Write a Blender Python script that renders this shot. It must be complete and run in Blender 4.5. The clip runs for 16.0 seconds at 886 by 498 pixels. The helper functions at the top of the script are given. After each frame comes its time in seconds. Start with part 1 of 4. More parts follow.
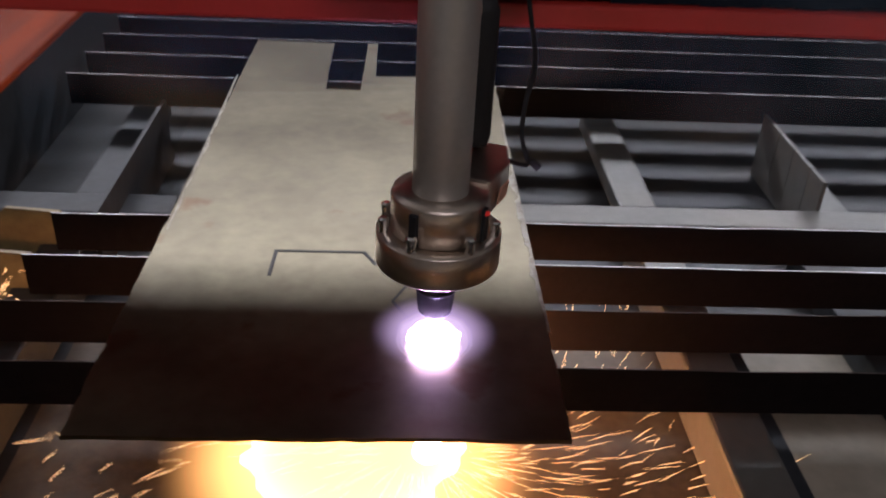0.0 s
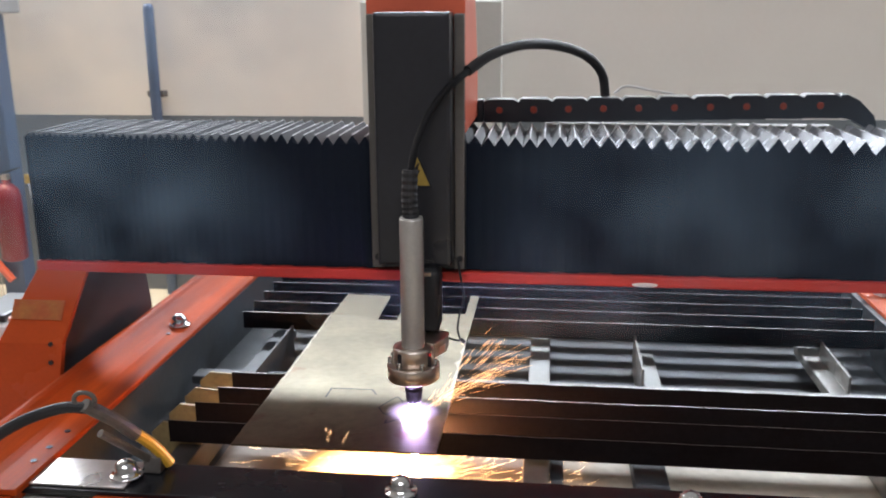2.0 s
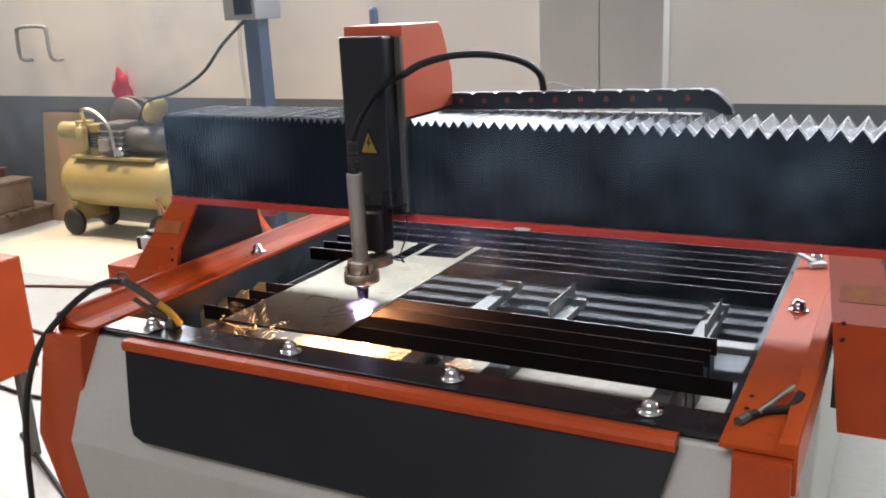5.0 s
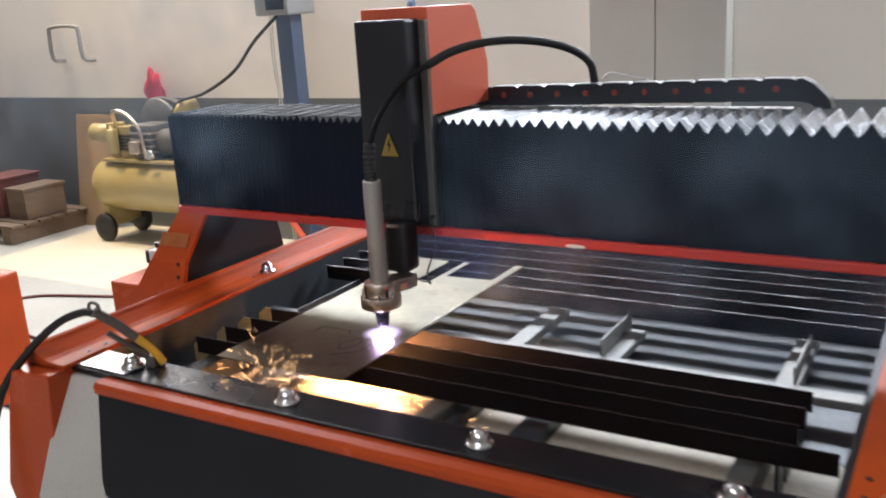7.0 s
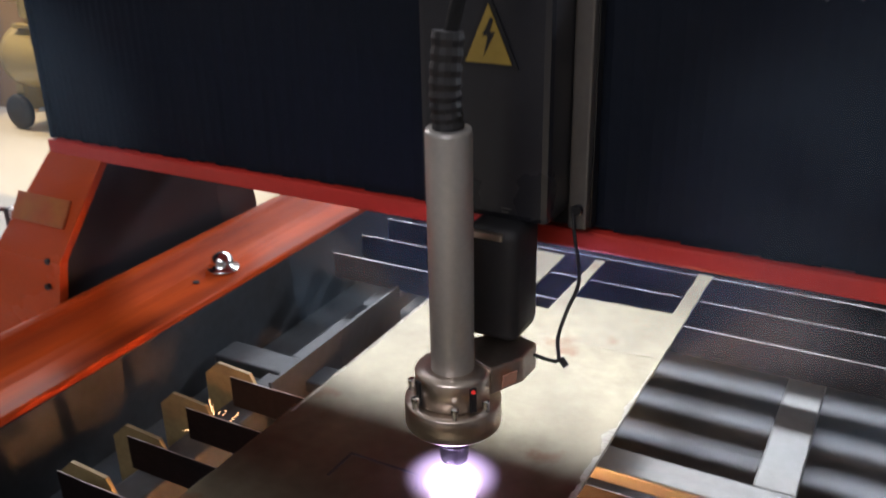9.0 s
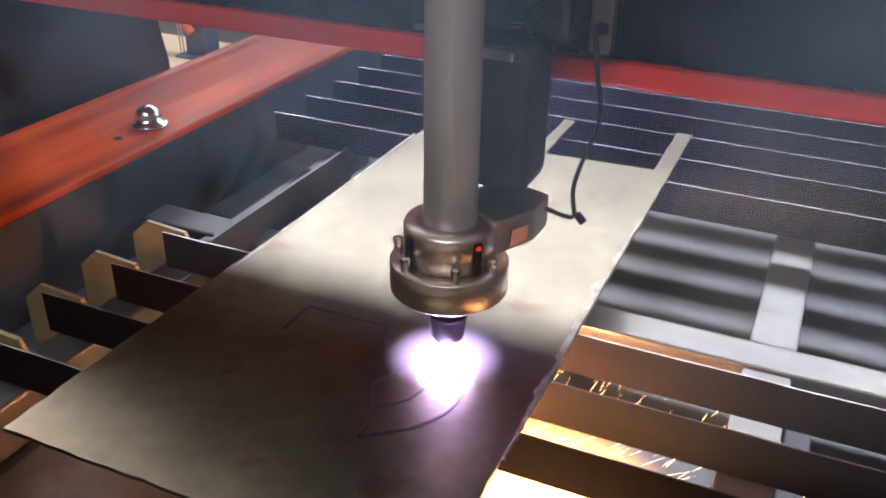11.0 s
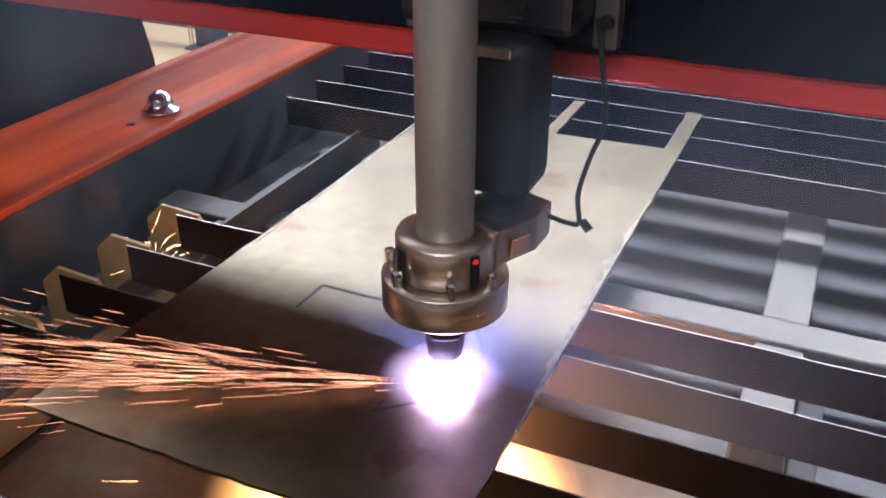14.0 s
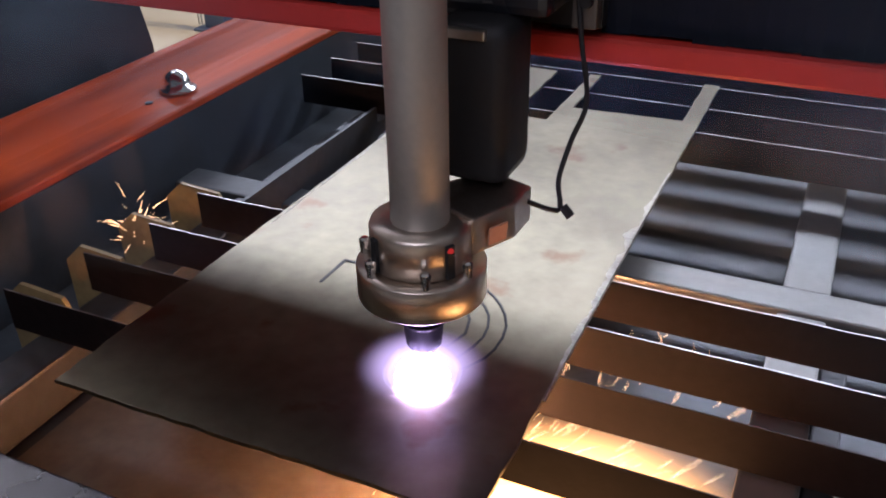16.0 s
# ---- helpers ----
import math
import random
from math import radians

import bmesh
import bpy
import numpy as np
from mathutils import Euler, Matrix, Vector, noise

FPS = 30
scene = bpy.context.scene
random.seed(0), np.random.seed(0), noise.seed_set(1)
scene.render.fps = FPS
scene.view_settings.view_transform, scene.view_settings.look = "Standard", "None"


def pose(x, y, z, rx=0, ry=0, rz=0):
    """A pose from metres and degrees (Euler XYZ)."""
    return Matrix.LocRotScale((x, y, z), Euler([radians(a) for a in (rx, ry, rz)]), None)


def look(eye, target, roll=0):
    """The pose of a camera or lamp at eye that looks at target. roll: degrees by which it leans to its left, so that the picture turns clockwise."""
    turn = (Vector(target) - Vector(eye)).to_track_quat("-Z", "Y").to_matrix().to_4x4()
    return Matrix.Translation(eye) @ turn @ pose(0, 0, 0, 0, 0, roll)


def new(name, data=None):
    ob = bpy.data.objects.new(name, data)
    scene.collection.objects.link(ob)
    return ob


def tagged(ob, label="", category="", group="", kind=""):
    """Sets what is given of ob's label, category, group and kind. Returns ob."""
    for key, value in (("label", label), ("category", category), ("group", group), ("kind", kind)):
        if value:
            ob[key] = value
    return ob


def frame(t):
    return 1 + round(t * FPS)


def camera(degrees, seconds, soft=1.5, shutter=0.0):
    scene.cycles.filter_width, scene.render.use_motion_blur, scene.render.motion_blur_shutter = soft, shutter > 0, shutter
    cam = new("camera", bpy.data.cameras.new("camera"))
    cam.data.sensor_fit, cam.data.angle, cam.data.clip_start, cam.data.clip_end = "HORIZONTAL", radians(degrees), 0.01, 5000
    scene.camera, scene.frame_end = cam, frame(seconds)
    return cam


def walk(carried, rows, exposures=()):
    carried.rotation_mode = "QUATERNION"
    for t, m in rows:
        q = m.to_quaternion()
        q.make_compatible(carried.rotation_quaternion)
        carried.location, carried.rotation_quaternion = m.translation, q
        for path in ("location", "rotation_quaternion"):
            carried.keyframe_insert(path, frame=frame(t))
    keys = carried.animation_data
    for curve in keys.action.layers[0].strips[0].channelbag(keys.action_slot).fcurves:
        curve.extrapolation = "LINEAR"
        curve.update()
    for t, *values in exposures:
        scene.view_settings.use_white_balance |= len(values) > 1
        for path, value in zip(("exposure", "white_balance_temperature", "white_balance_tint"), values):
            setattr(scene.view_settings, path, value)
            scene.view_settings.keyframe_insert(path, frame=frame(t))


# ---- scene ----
cam = camera(52.4, 16.0, soft=1.9, shutter=0.4)
PATH = [
    (0, (0.053, -0.359, 1.168), (0.159, 1.349, 0.134), 3.1),
    (0.5, (0.038, -0.507, 1.232), (0.189, 1.258, 0.303), 1.9),
    (1, (0.032, -0.735, 1.334), (0.153, 1.081, 0.506), -0.7),
    (1.5, (0.137, -0.926, 1.4), (0.101, 0.975, 0.78), -2.3),
    (2, (0.307, -1.101, 1.399), (0.078, 0.819, 0.887), -0.4),
    (2.5, (0.405, -1.215, 1.424), (0.048, 0.708, 1.005), -1.6),
    (3, (0.562, -1.343, 1.456), (0.132, 0.558, 1.006), -1.6),
    (3.5, (0.783, -1.308, 1.451), (0.209, 0.538, 0.935), -2.9),
    (4, (0.941, -1.303, 1.455), (0.148, 0.46, 0.943), -2.4),
    (4.5, (1.124, -1.409, 1.458), (0.247, 0.308, 0.928), -1.5),
    (4.7, (1.199, -1.419, 1.47), (0.311, 0.293, 0.938), -2.3),
    (6.8, (1.155, -1.197, 1.444), (0.172, 0.45, 0.878), -2.2),
    (7, (1.078, -1.112, 1.427), (0.078, 0.537, 0.895), -3.5),
    (7.5, (0.904, -0.882, 1.428), (-0.093, 0.751, 0.843), -2.0),
    (8, (0.676, -0.717, 1.429), (-0.202, 0.961, 0.784), -2.5),
    (8.5, (0.488, -0.51, 1.36), (-0.369, 1.176, 0.708), -2.4),
    (9, (0.36, -0.306, 1.288), (-0.525, 1.303, 0.496), -1.2),
    (9.5, (0.342, -0.25, 1.229), (-0.507, 1.338, 0.357), -2.2),
    (10, (0.296, -0.253, 1.19), (-0.455, 1.351, 0.26), 0.6),
    (12.5, (0.296, -0.279, 1.169), (-0.378, 1.348, 0.221), 0.4),
    (13, (0.306, -0.269, 1.175), (-0.389, 1.339, 0.21), -0.0),
    (13.5, (0.302, -0.27, 1.174), (-0.41, 1.326, 0.203), -0.1),
    (14, (0.299, -0.274, 1.166), (-0.426, 1.323, 0.205), -0.0),
    (14.5, (0.295, -0.276, 1.17), (-0.426, 1.32, 0.204), -0.3),
    (15, (0.295, -0.274, 1.168), (-0.427, 1.31, 0.183), -0.6),
    (15.5, (0.295, -0.277, 1.164), (-0.434, 1.299, 0.171), -0.8),
    (16, (0.292, -0.282, 1.163), (-0.444, 1.287, 0.163), -1.0),
]
walk(cam, [(t, look(eye, target, roll)) for t, eye, target, roll in PATH],
     exposures=[(0.0, -0.88, 6800, 24), (0.5, 0.08, 6900, 23), (1.0, 0.22, 6850, 22), (1.5, 0.56, 6700, 19), (2.0, 0.7, 6550, 15), (4.5, 0.68, 6550, 15), (8.0, 0.57, 6550, 15), (9.0, 0.3, 6600, 18), (10.0, 0.5, 6500, 22),
                (12.5, 0.46, 6800, 23), (14.5, 0.32, 6500, 24), (15.5, 0.29, 6450, 24), (16.0, -0.2, 6100, 24)])

# path of the torch over the plate: seconds, x, y
TORCH = [(0, .080, .126), (.5, .086, .125), (1, .094, .127), (1.5, .103, .137), (2, .112, .145), (2.5, .120, .154),
         (3, .126, .161), (3.5, .128, .169), (4, .127, .181), (4.7, .127, .194), (5.5, .124, .209), (6.8, .117, .228),
         (7.5, .104, .243), (8, .087, .249), (8.5, .069, .249), (9, .063, .242), (9.5, .078, .237), (10, .078, .230),
         (11, .090, .212), (12.5, .100, .183), (13.2, .104, .173), (14.5, .097, .154), (16, .082, .131)]

# ---- light ----
world = bpy.data.worlds.new("sky")
scene.world = world
world.use_nodes = True
wn = world.node_tree
sky = wn.nodes.new("ShaderNodeTexSky")
sky.sky_type, sky.sun_disc = "NISHITA", False
sky.sun_elevation, sky.sun_rotation = radians(76), radians(-107)
wn.nodes["Background"].inputs[1].default_value = 0.1
wn.links.new(sky.outputs[0], wn.nodes["Background"].inputs[0])


def lamp(name, kind, m, energy, colour=(1, 1, 1), size=(1, 1)):
    d = bpy.data.lights.new(name, kind)
    d.energy, d.color = energy, colour
    if kind == "AREA":
        d.shape, d.size, d.size_y = "RECTANGLE", size[0], size[1]
    ob = new(name, d)
    ob.matrix_world = m
    return ob


sun = lamp("sun", "SUN", look((-5.2, 1.2, 9.0), (-3.2, 1.8, 0.0)), 2.6, (1.0, 0.77, 0.38))
sun.data.angle = radians(0.6)
# daylight standing in the window band, in the tall window beside it and in two unseen roof lights
lamp("window_daylight", "AREA", look((0.3, 3.14, 2.65), (0.3, 0.0, 1.1)), 215, (0.82, 0.92, 1.0), (7.6, 0.36))
lamp("window_daylight", "AREA", look((-5.45, 3.14, 3.15), (-4.4, 0.0, 1.5)), 110, (1.0, 0.97, 0.92), (1.8, 1.0))
lamp("unseen_rooflight", "AREA", look((-3.8, 2.4, 4.47), (-3.8, 2.4, 0)), 45, (0.96, 0.97, 1.0), (2.8, 1.3))
# south fill: an assumed source added to brighten the machine's front
lamp("unseen_rooflight", "AREA", look((0.6, -3.4, 4.47), (0.6, -3.4, 0)), 82, (0.95, 0.965, 1.0), (3.0, 1.6))


# ---- materials ----
def mat(name, base, rough=0.5, metal=0.0, var=0.15, scale=8.0, fine=120.0, bump=0.05, dirt=None, dirt_amount=0.5,
        coat=0.0, emit=None, stretch=(1, 1, 1), spots=None):
    m = bpy.data.materials.new(name)
    m.use_nodes = True
    n, l = m.node_tree.nodes, m.node_tree.links
    b = n["Principled BSDF"]
    b.inputs["Roughness"].default_value, b.inputs["Metallic"].default_value = rough, metal
    b.inputs["Coat Weight"].default_value = coat
    tc, mp = n.new("ShaderNodeTexCoord"), n.new("ShaderNodeMapping")
    mp.inputs["Scale"].default_value = stretch
    l.new(tc.outputs["Object"], mp.inputs[0])
    big, small = n.new("ShaderNodeTexNoise"), n.new("ShaderNodeTexNoise")
    big.inputs["Scale"].default_value, small.inputs["Scale"].default_value = scale, fine
    big.inputs["Detail"].default_value = 6
    for t in (big, small):
        l.new(mp.outputs[0], t.inputs[0])
    ramp = n.new("ShaderNodeValToRGB")
    ramp.color_ramp.elements[0].position, ramp.color_ramp.elements[1].position = 0.3, 0.72
    low = dirt or [c * (1 - var) for c in base]
    ramp.color_ramp.elements[0].color = (*[base[i] * (1 - dirt_amount) + low[i] * dirt_amount for i in range(3)], 1)
    ramp.color_ramp.elements[1].color = (*[min(1, c * (1 + var)) for c in base], 1)
    l.new(big.outputs[0], ramp.inputs[0])
    mix = n.new("ShaderNodeMix")
    mix.data_type, mix.blend_type = "RGBA", "OVERLAY"
    mix.inputs[0].default_value = var
    l.new(ramp.outputs[0], mix.inputs[6])
    l.new(small.outputs[0], mix.inputs[7])
    colour = mix.outputs[2]
    if spots:
        # scattered rust or soot marks with soft rims
        sn, sr, sm = n.new("ShaderNodeTexNoise"), n.new("ShaderNodeMapRange"), n.new("ShaderNodeMix")
        sn.inputs["Scale"].default_value, sn.inputs["Detail"].default_value = spots[1], 5
        sr.inputs[1].default_value, sr.inputs[2].default_value, sr.inputs[4].default_value = spots[2], spots[2] + 0.07, 0.75
        sm.data_type = "RGBA"
        sm.inputs[7].default_value = (*spots[0], 1)
        l.new(mp.outputs[0], sn.inputs[0])
        l.new(sn.outputs[0], sr.inputs[0])
        l.new(sr.outputs[0], sm.inputs[0])
        l.new(colour, sm.inputs[6])
        colour = sm.outputs[2]
    l.new(colour, b.inputs["Base Color"])
    rr = n.new("ShaderNodeMapRange")
    rr.inputs[3].default_value, rr.inputs[4].default_value = max(0.03, rough * 0.75), min(1, rough * 1.25)
    l.new(big.outputs[0], rr.inputs[0])
    l.new(rr.outputs[0], b.inputs["Roughness"])
    if bump:
        bp = n.new("ShaderNodeBump")
        bp.inputs["Strength"].default_value, bp.inputs["Distance"].default_value = bump, 0.002
        l.new(small.outputs[0], bp.inputs["Height"])
        l.new(bp.outputs[0], b.inputs["Normal"])
    if emit:
        b.inputs["Emission Color"].default_value, b.inputs["Emission Strength"].default_value = (*emit[0], 1), emit[1]
    return m


def dull(m, level):
    """Turn down the sheen of a coated or sooty surface."""
    m.node_tree.nodes["Principled BSDF"].inputs["Specular IOR Level"].default_value = level


def glow(name, colour, strength, alpha=1.0):
    m = bpy.data.materials.new(name)
    m.use_nodes = True
    n, l = m.node_tree.nodes, m.node_tree.links
    n.remove(n["Principled BSDF"])
    e = n.new("ShaderNodeEmission")
    e.inputs[0].default_value, e.inputs[1].default_value = (*colour, 1), strength
    last = e.outputs[0]
    if alpha < 1:
        tr, mx = n.new("ShaderNodeBsdfTransparent"), n.new("ShaderNodeMixShader")
        mx.inputs[0].default_value = alpha
        l.new(tr.outputs[0], mx.inputs[1])
        l.new(last, mx.inputs[2])
        last = mx.outputs[0]
    l.new(last, n["Material Output"].inputs[0])
    return m


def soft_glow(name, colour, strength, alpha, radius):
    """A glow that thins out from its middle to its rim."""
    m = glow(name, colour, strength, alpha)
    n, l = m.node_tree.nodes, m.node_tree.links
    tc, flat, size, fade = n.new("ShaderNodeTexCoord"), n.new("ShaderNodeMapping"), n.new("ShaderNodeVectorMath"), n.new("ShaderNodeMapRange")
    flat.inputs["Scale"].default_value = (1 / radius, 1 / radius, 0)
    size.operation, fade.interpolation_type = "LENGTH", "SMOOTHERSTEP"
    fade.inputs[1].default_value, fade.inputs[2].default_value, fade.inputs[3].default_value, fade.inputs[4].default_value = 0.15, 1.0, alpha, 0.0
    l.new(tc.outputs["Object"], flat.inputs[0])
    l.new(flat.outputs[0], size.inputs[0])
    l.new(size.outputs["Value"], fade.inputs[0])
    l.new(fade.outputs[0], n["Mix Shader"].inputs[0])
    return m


ORANGE = mat("orange_paint", (0.50, 0.074, 0.016), 0.26, 0, 0.10, 6, 160, 0.03, dirt=(0.35, 0.05, 0.02), dirt_amount=0.3)
SALMON = mat("faded_orange_paint", (0.66, 0.125, 0.060), 0.4, 0, 0.08, 5, 140, 0.03)
RAIL = mat("smeared_orange_paint", (0.56, 0.082, 0.013), 0.40, 0, 0.14, 5, 120, 0.03, dirt=(0.15, 0.022, 0.010), dirt_amount=0.85, stretch=(6, 0.4, 6))
SMUDGED = mat("smudged_orange_paint", (0.55, 0.088, 0.014), 0.35, 0, 0.10, 6, 160, 0.03, dirt=(0.36, 0.05, 0.012), dirt_amount=0.5, spots=((0.018, 0.010, 0.008), 13.0, 0.67))
RED = mat("red_paint", (0.55, 0.042, 0.030), 0.35, 0, 0.10, 6, 160, 0.03)
BLACK = mat("black_paint", (0.010, 0.011, 0.014), 0.38, 0, 0.25, 5, 140, 0.06)
BLACK_GLOSS = mat("black_cover", (0.017, 0.018, 0.023), 0.30, 0, 0.2, 5, 90, 0.02)
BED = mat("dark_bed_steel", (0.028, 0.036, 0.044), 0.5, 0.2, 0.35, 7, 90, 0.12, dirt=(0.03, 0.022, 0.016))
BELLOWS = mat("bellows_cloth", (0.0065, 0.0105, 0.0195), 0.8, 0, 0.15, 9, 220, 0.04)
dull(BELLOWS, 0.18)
# paler copies of the black cloth: top sheen and ridge glints put into colour
BELLOWS_SHEEN = mat("bellows_top_sheen", (0.40, 0.41, 0.43), 0.26, 0.55, 0.3, 14, 160, 0.10, dirt=(0.12, 0.12, 0.13), dirt_amount=0.7)
BELLOWS_GLINT = mat("bellows_ridge_glint", (0.50, 0.50, 0.51), 0.4, 0, 0.3, 30, 200, 0.05)
BELLOWS_HALF_SHEEN = mat("bellows_top_half_sheen", (0.10, 0.103, 0.11), 0.32, 0.3, 0.3, 14, 160, 0.08)
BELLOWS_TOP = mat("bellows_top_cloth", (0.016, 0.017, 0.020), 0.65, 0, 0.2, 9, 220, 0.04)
PLATE = mat("mild_steel_sheet", (0.144, 0.126, 0.085), 0.33, 1.0, 0.28, 9, 60, 0.12, dirt=(0.092, 0.076, 0.050), dirt_amount=0.75, spots=((0.10, 0.052, 0.027), 17.0, 0.622))
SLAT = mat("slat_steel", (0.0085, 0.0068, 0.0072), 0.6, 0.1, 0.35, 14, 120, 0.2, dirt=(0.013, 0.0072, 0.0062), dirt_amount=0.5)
SLAT_EDGE_DARK = mat("dark_slat_edge", (0.16, 0.15, 0.145), 0.5, 0.5, 0.4, 40, 200, 0.2, dirt=(0.04, 0.03, 0.025), dirt_amount=0.8)
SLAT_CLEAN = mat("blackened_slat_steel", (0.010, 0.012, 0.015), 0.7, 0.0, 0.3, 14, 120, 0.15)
SLAT_EDGE = mat("bright_slat_edge", (0.52, 0.52, 0.53), 0.4, 0.7, 0.3, 40, 200, 0.2, dirt=(0.12, 0.08, 0.06), dirt_amount=0.7)
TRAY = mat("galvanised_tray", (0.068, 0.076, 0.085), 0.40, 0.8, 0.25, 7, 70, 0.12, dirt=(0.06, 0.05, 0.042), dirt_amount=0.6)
TRAY_FRONT = mat("melt_lit_tray", (0.125, 0.105, 0.083), 0.45, 0.5, 0.3, 9, 80, 0.2, dirt=(0.07, 0.05, 0.035), dirt_amount=0.6)
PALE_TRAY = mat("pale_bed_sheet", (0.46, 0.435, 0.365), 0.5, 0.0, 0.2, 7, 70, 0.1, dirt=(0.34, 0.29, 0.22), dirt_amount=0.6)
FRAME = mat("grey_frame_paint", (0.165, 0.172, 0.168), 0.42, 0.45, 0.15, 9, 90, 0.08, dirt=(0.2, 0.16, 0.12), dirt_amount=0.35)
FAR_WALL = mat("grey_far_wall_paint", (0.26, 0.25, 0.24), 0.8, 0, 0.08, 1.0, 40, 0.05)
GREY = mat("light_grey_paint", (0.50, 0.49, 0.445), 0.4, 0, 0.08, 4, 120, 0.03)
CREAM_WALL = mat("cream_wall_paint", (0.79, 0.735, 0.665), 0.75, 0, 0.06, 1.1, 40, 0.08)
WAINSCOT = mat("grey_wall_paint", (0.145, 0.157, 0.163), 0.6, 0, 0.12, 1.5, 40, 0.08)
CEIL = mat("ceiling_paint", (0.38, 0.375, 0.36), 0.8, 0, 0.05, 1, 30, 0.05)
FLOOR = mat("floor_screed", (0.45, 0.43, 0.38), 0.35, 0, 0.12, 1.3, 30, 0.08, dirt=(0.42, 0.40, 0.34))
CHROME = mat("bright_bolt", (0.75, 0.75, 0.75), 0.16, 1.0, 0.1, 60, 300, 0.05)
STEEL = mat("brushed_steel", (0.68, 0.60, 0.53), 0.33, 1.0, 0.15, 25, 260, 0.06, dirt=(0.42, 0.33, 0.26), dirt_amount=0.5)
TUBE = mat("torch_tube_metal", (0.46, 0.445, 0.42), 0.42, 0.55, 0.1, 10, 200, 0.04)
STRIP = mat("grey_strip", (0.12, 0.112, 0.105), 0.4, 0.4, 0.15, 12, 160, 0.04)
RUBBER = mat("black_rubber", (0.012, 0.012, 0.014), 0.58, 0, 0.2, 20, 200, 0.08)
NOZZLE = mat("nozzle_ceramic", (0.007, 0.006, 0.008), 0.75, 0.0, 0.2, 40, 300, 0.05)
KERF = mat("kerf_edge", (0.014, 0.013, 0.014), 0.5, 0.2, 0.3, 80, 400, 0.1)
SIGN = mat("faded_sign_yellow", (0.36, 0.25, 0.05), 0.4, 0, 0.15, 30, 160, 0.03)
WORN_SIGN = mat("rubbed_sign_yellow", (0.34, 0.12, 0.025), 0.5, 0, 0.2, 40, 160, 0.03, dirt=(0.42, 0.07, 0.02), dirt_amount=0.8)
YELLOW = mat("yellow_plastic", (0.60, 0.35, 0.03), 0.4, 0, 0.1, 20, 160, 0.03)
TANK = mat("cream_yellow_paint", (0.34, 0.265, 0.105), 0.35, 0, 0.15, 5, 90, 0.04, dirt=(0.35, 0.26, 0.1))
IRON = mat("cast_iron", (0.12, 0.11, 0.10), 0.5, 0.5, 0.3, 14, 120, 0.15)
BLUE = mat("blue_grey_paint", (0.075, 0.105, 0.17), 0.5, 0, 0.12, 6, 100, 0.04)
WHITE = mat("white_plastic", (0.75, 0.75, 0.73), 0.4, 0, 0.05, 10, 100, 0.02)
CABLE = mat("dull_black_cable", (0.007, 0.007, 0.008), 0.7, 0, 0.2, 20, 200, 0.05)
CARD = mat("cardboard", (0.34, 0.22, 0.12), 0.8, 0, 0.12, 6, 150, 0.08)
WOOD = mat("pallet_wood", (0.15, 0.10, 0.065), 0.8, 0, 0.3, 6, 60, 0.2, stretch=(1, 8, 8))
REDBAG = mat("red_cloth", (0.38, 0.02, 0.04), 0.85, 0, 0.2, 9, 150, 0.2)
PALE_STEEL = mat("pale_glare_steel", (0.55, 0.54, 0.52), 0.3, 0.8, 0.15, 18, 160, 0.06, dirt=(0.3, 0.26, 0.22), dirt_amount=0.5)
EXTRED = mat("dark_red_enamel", (0.17, 0.012, 0.018), 0.4, 0, 0.12, 8, 120, 0.02)
TAG = mat("orange_tag", (0.72, 0.36, 0.25), 0.5, 0, 0.1, 30, 160, 0.02)
PALE = mat("pale_cabinet_paint", (0.60, 0.585, 0.54), 0.5, 0, 0.06, 3, 60, 0.03)
POST = mat("spark_lit_steel", (0.27, 0.205, 0.095), 0.45, 0.2, 0.25, 20, 120, 0.1, dirt=(0.16, 0.10, 0.06))
PIN = mat("dull_orange_plastic", (0.26, 0.045, 0.022), 0.5, 0, 0.1, 30, 160, 0.02)
TOPPLATE = mat("glossy_black_top", (0.010, 0.011, 0.013), 0.26, 0, 0.3, 6, 120, 0.03)
dull(TOPPLATE, 0.45)
dull(ORANGE, 0.2)
dull(SMUDGED, 0.15)
dull(RAIL, 0.04)
dull(BELLOWS_TOP, 0.13)
dull(SLAT, 0.10)
dull(CABLE, 0.2)
dull(PALE_TRAY, 0.15)
dull(SLAT_CLEAN, 0.08)
GLASS = mat("dark_screen", (0.02, 0.025, 0.03), 0.12, 0, 0.1, 5, 60, 0.0)
ARC_CORE = glow("plasma_core", (0.66, 0.50, 1.0), 175.0)
MOLTEN = glow("molten_spray", (1.0, 0.44, 0.18), 520.0)
SPARK = glow("spark", (1.0, 0.55, 0.24), 12.0)
SPARK_DIM = glow("cool_spark", (1.0, 0.43, 0.24), 8.0)


# ---- mesh helpers ----
def bm_box(x0, x1, y0, y1, z0, z1, bevel=0.0, bm=None):
    own = bm is None
    bm = bm or bmesh.new()
    vs = [bm.verts.new((x, y, z)) for z in (z0, z1) for y in (y0, y1) for x in (x0, x1)]
    fs = [bm.faces.new([vs[i] for i in f]) for f in ((0, 2, 3, 1), (4, 5, 7, 6), (0, 1, 5, 4), (2, 6, 7, 3), (0, 4, 6, 2), (1, 3, 7, 5))]
    if bevel:
        bmesh.ops.bevel(bm, geom=list({e for f in fs for e in f.edges}), offset=bevel, segments=2, affect="EDGES", profile=0.6)
    return bm


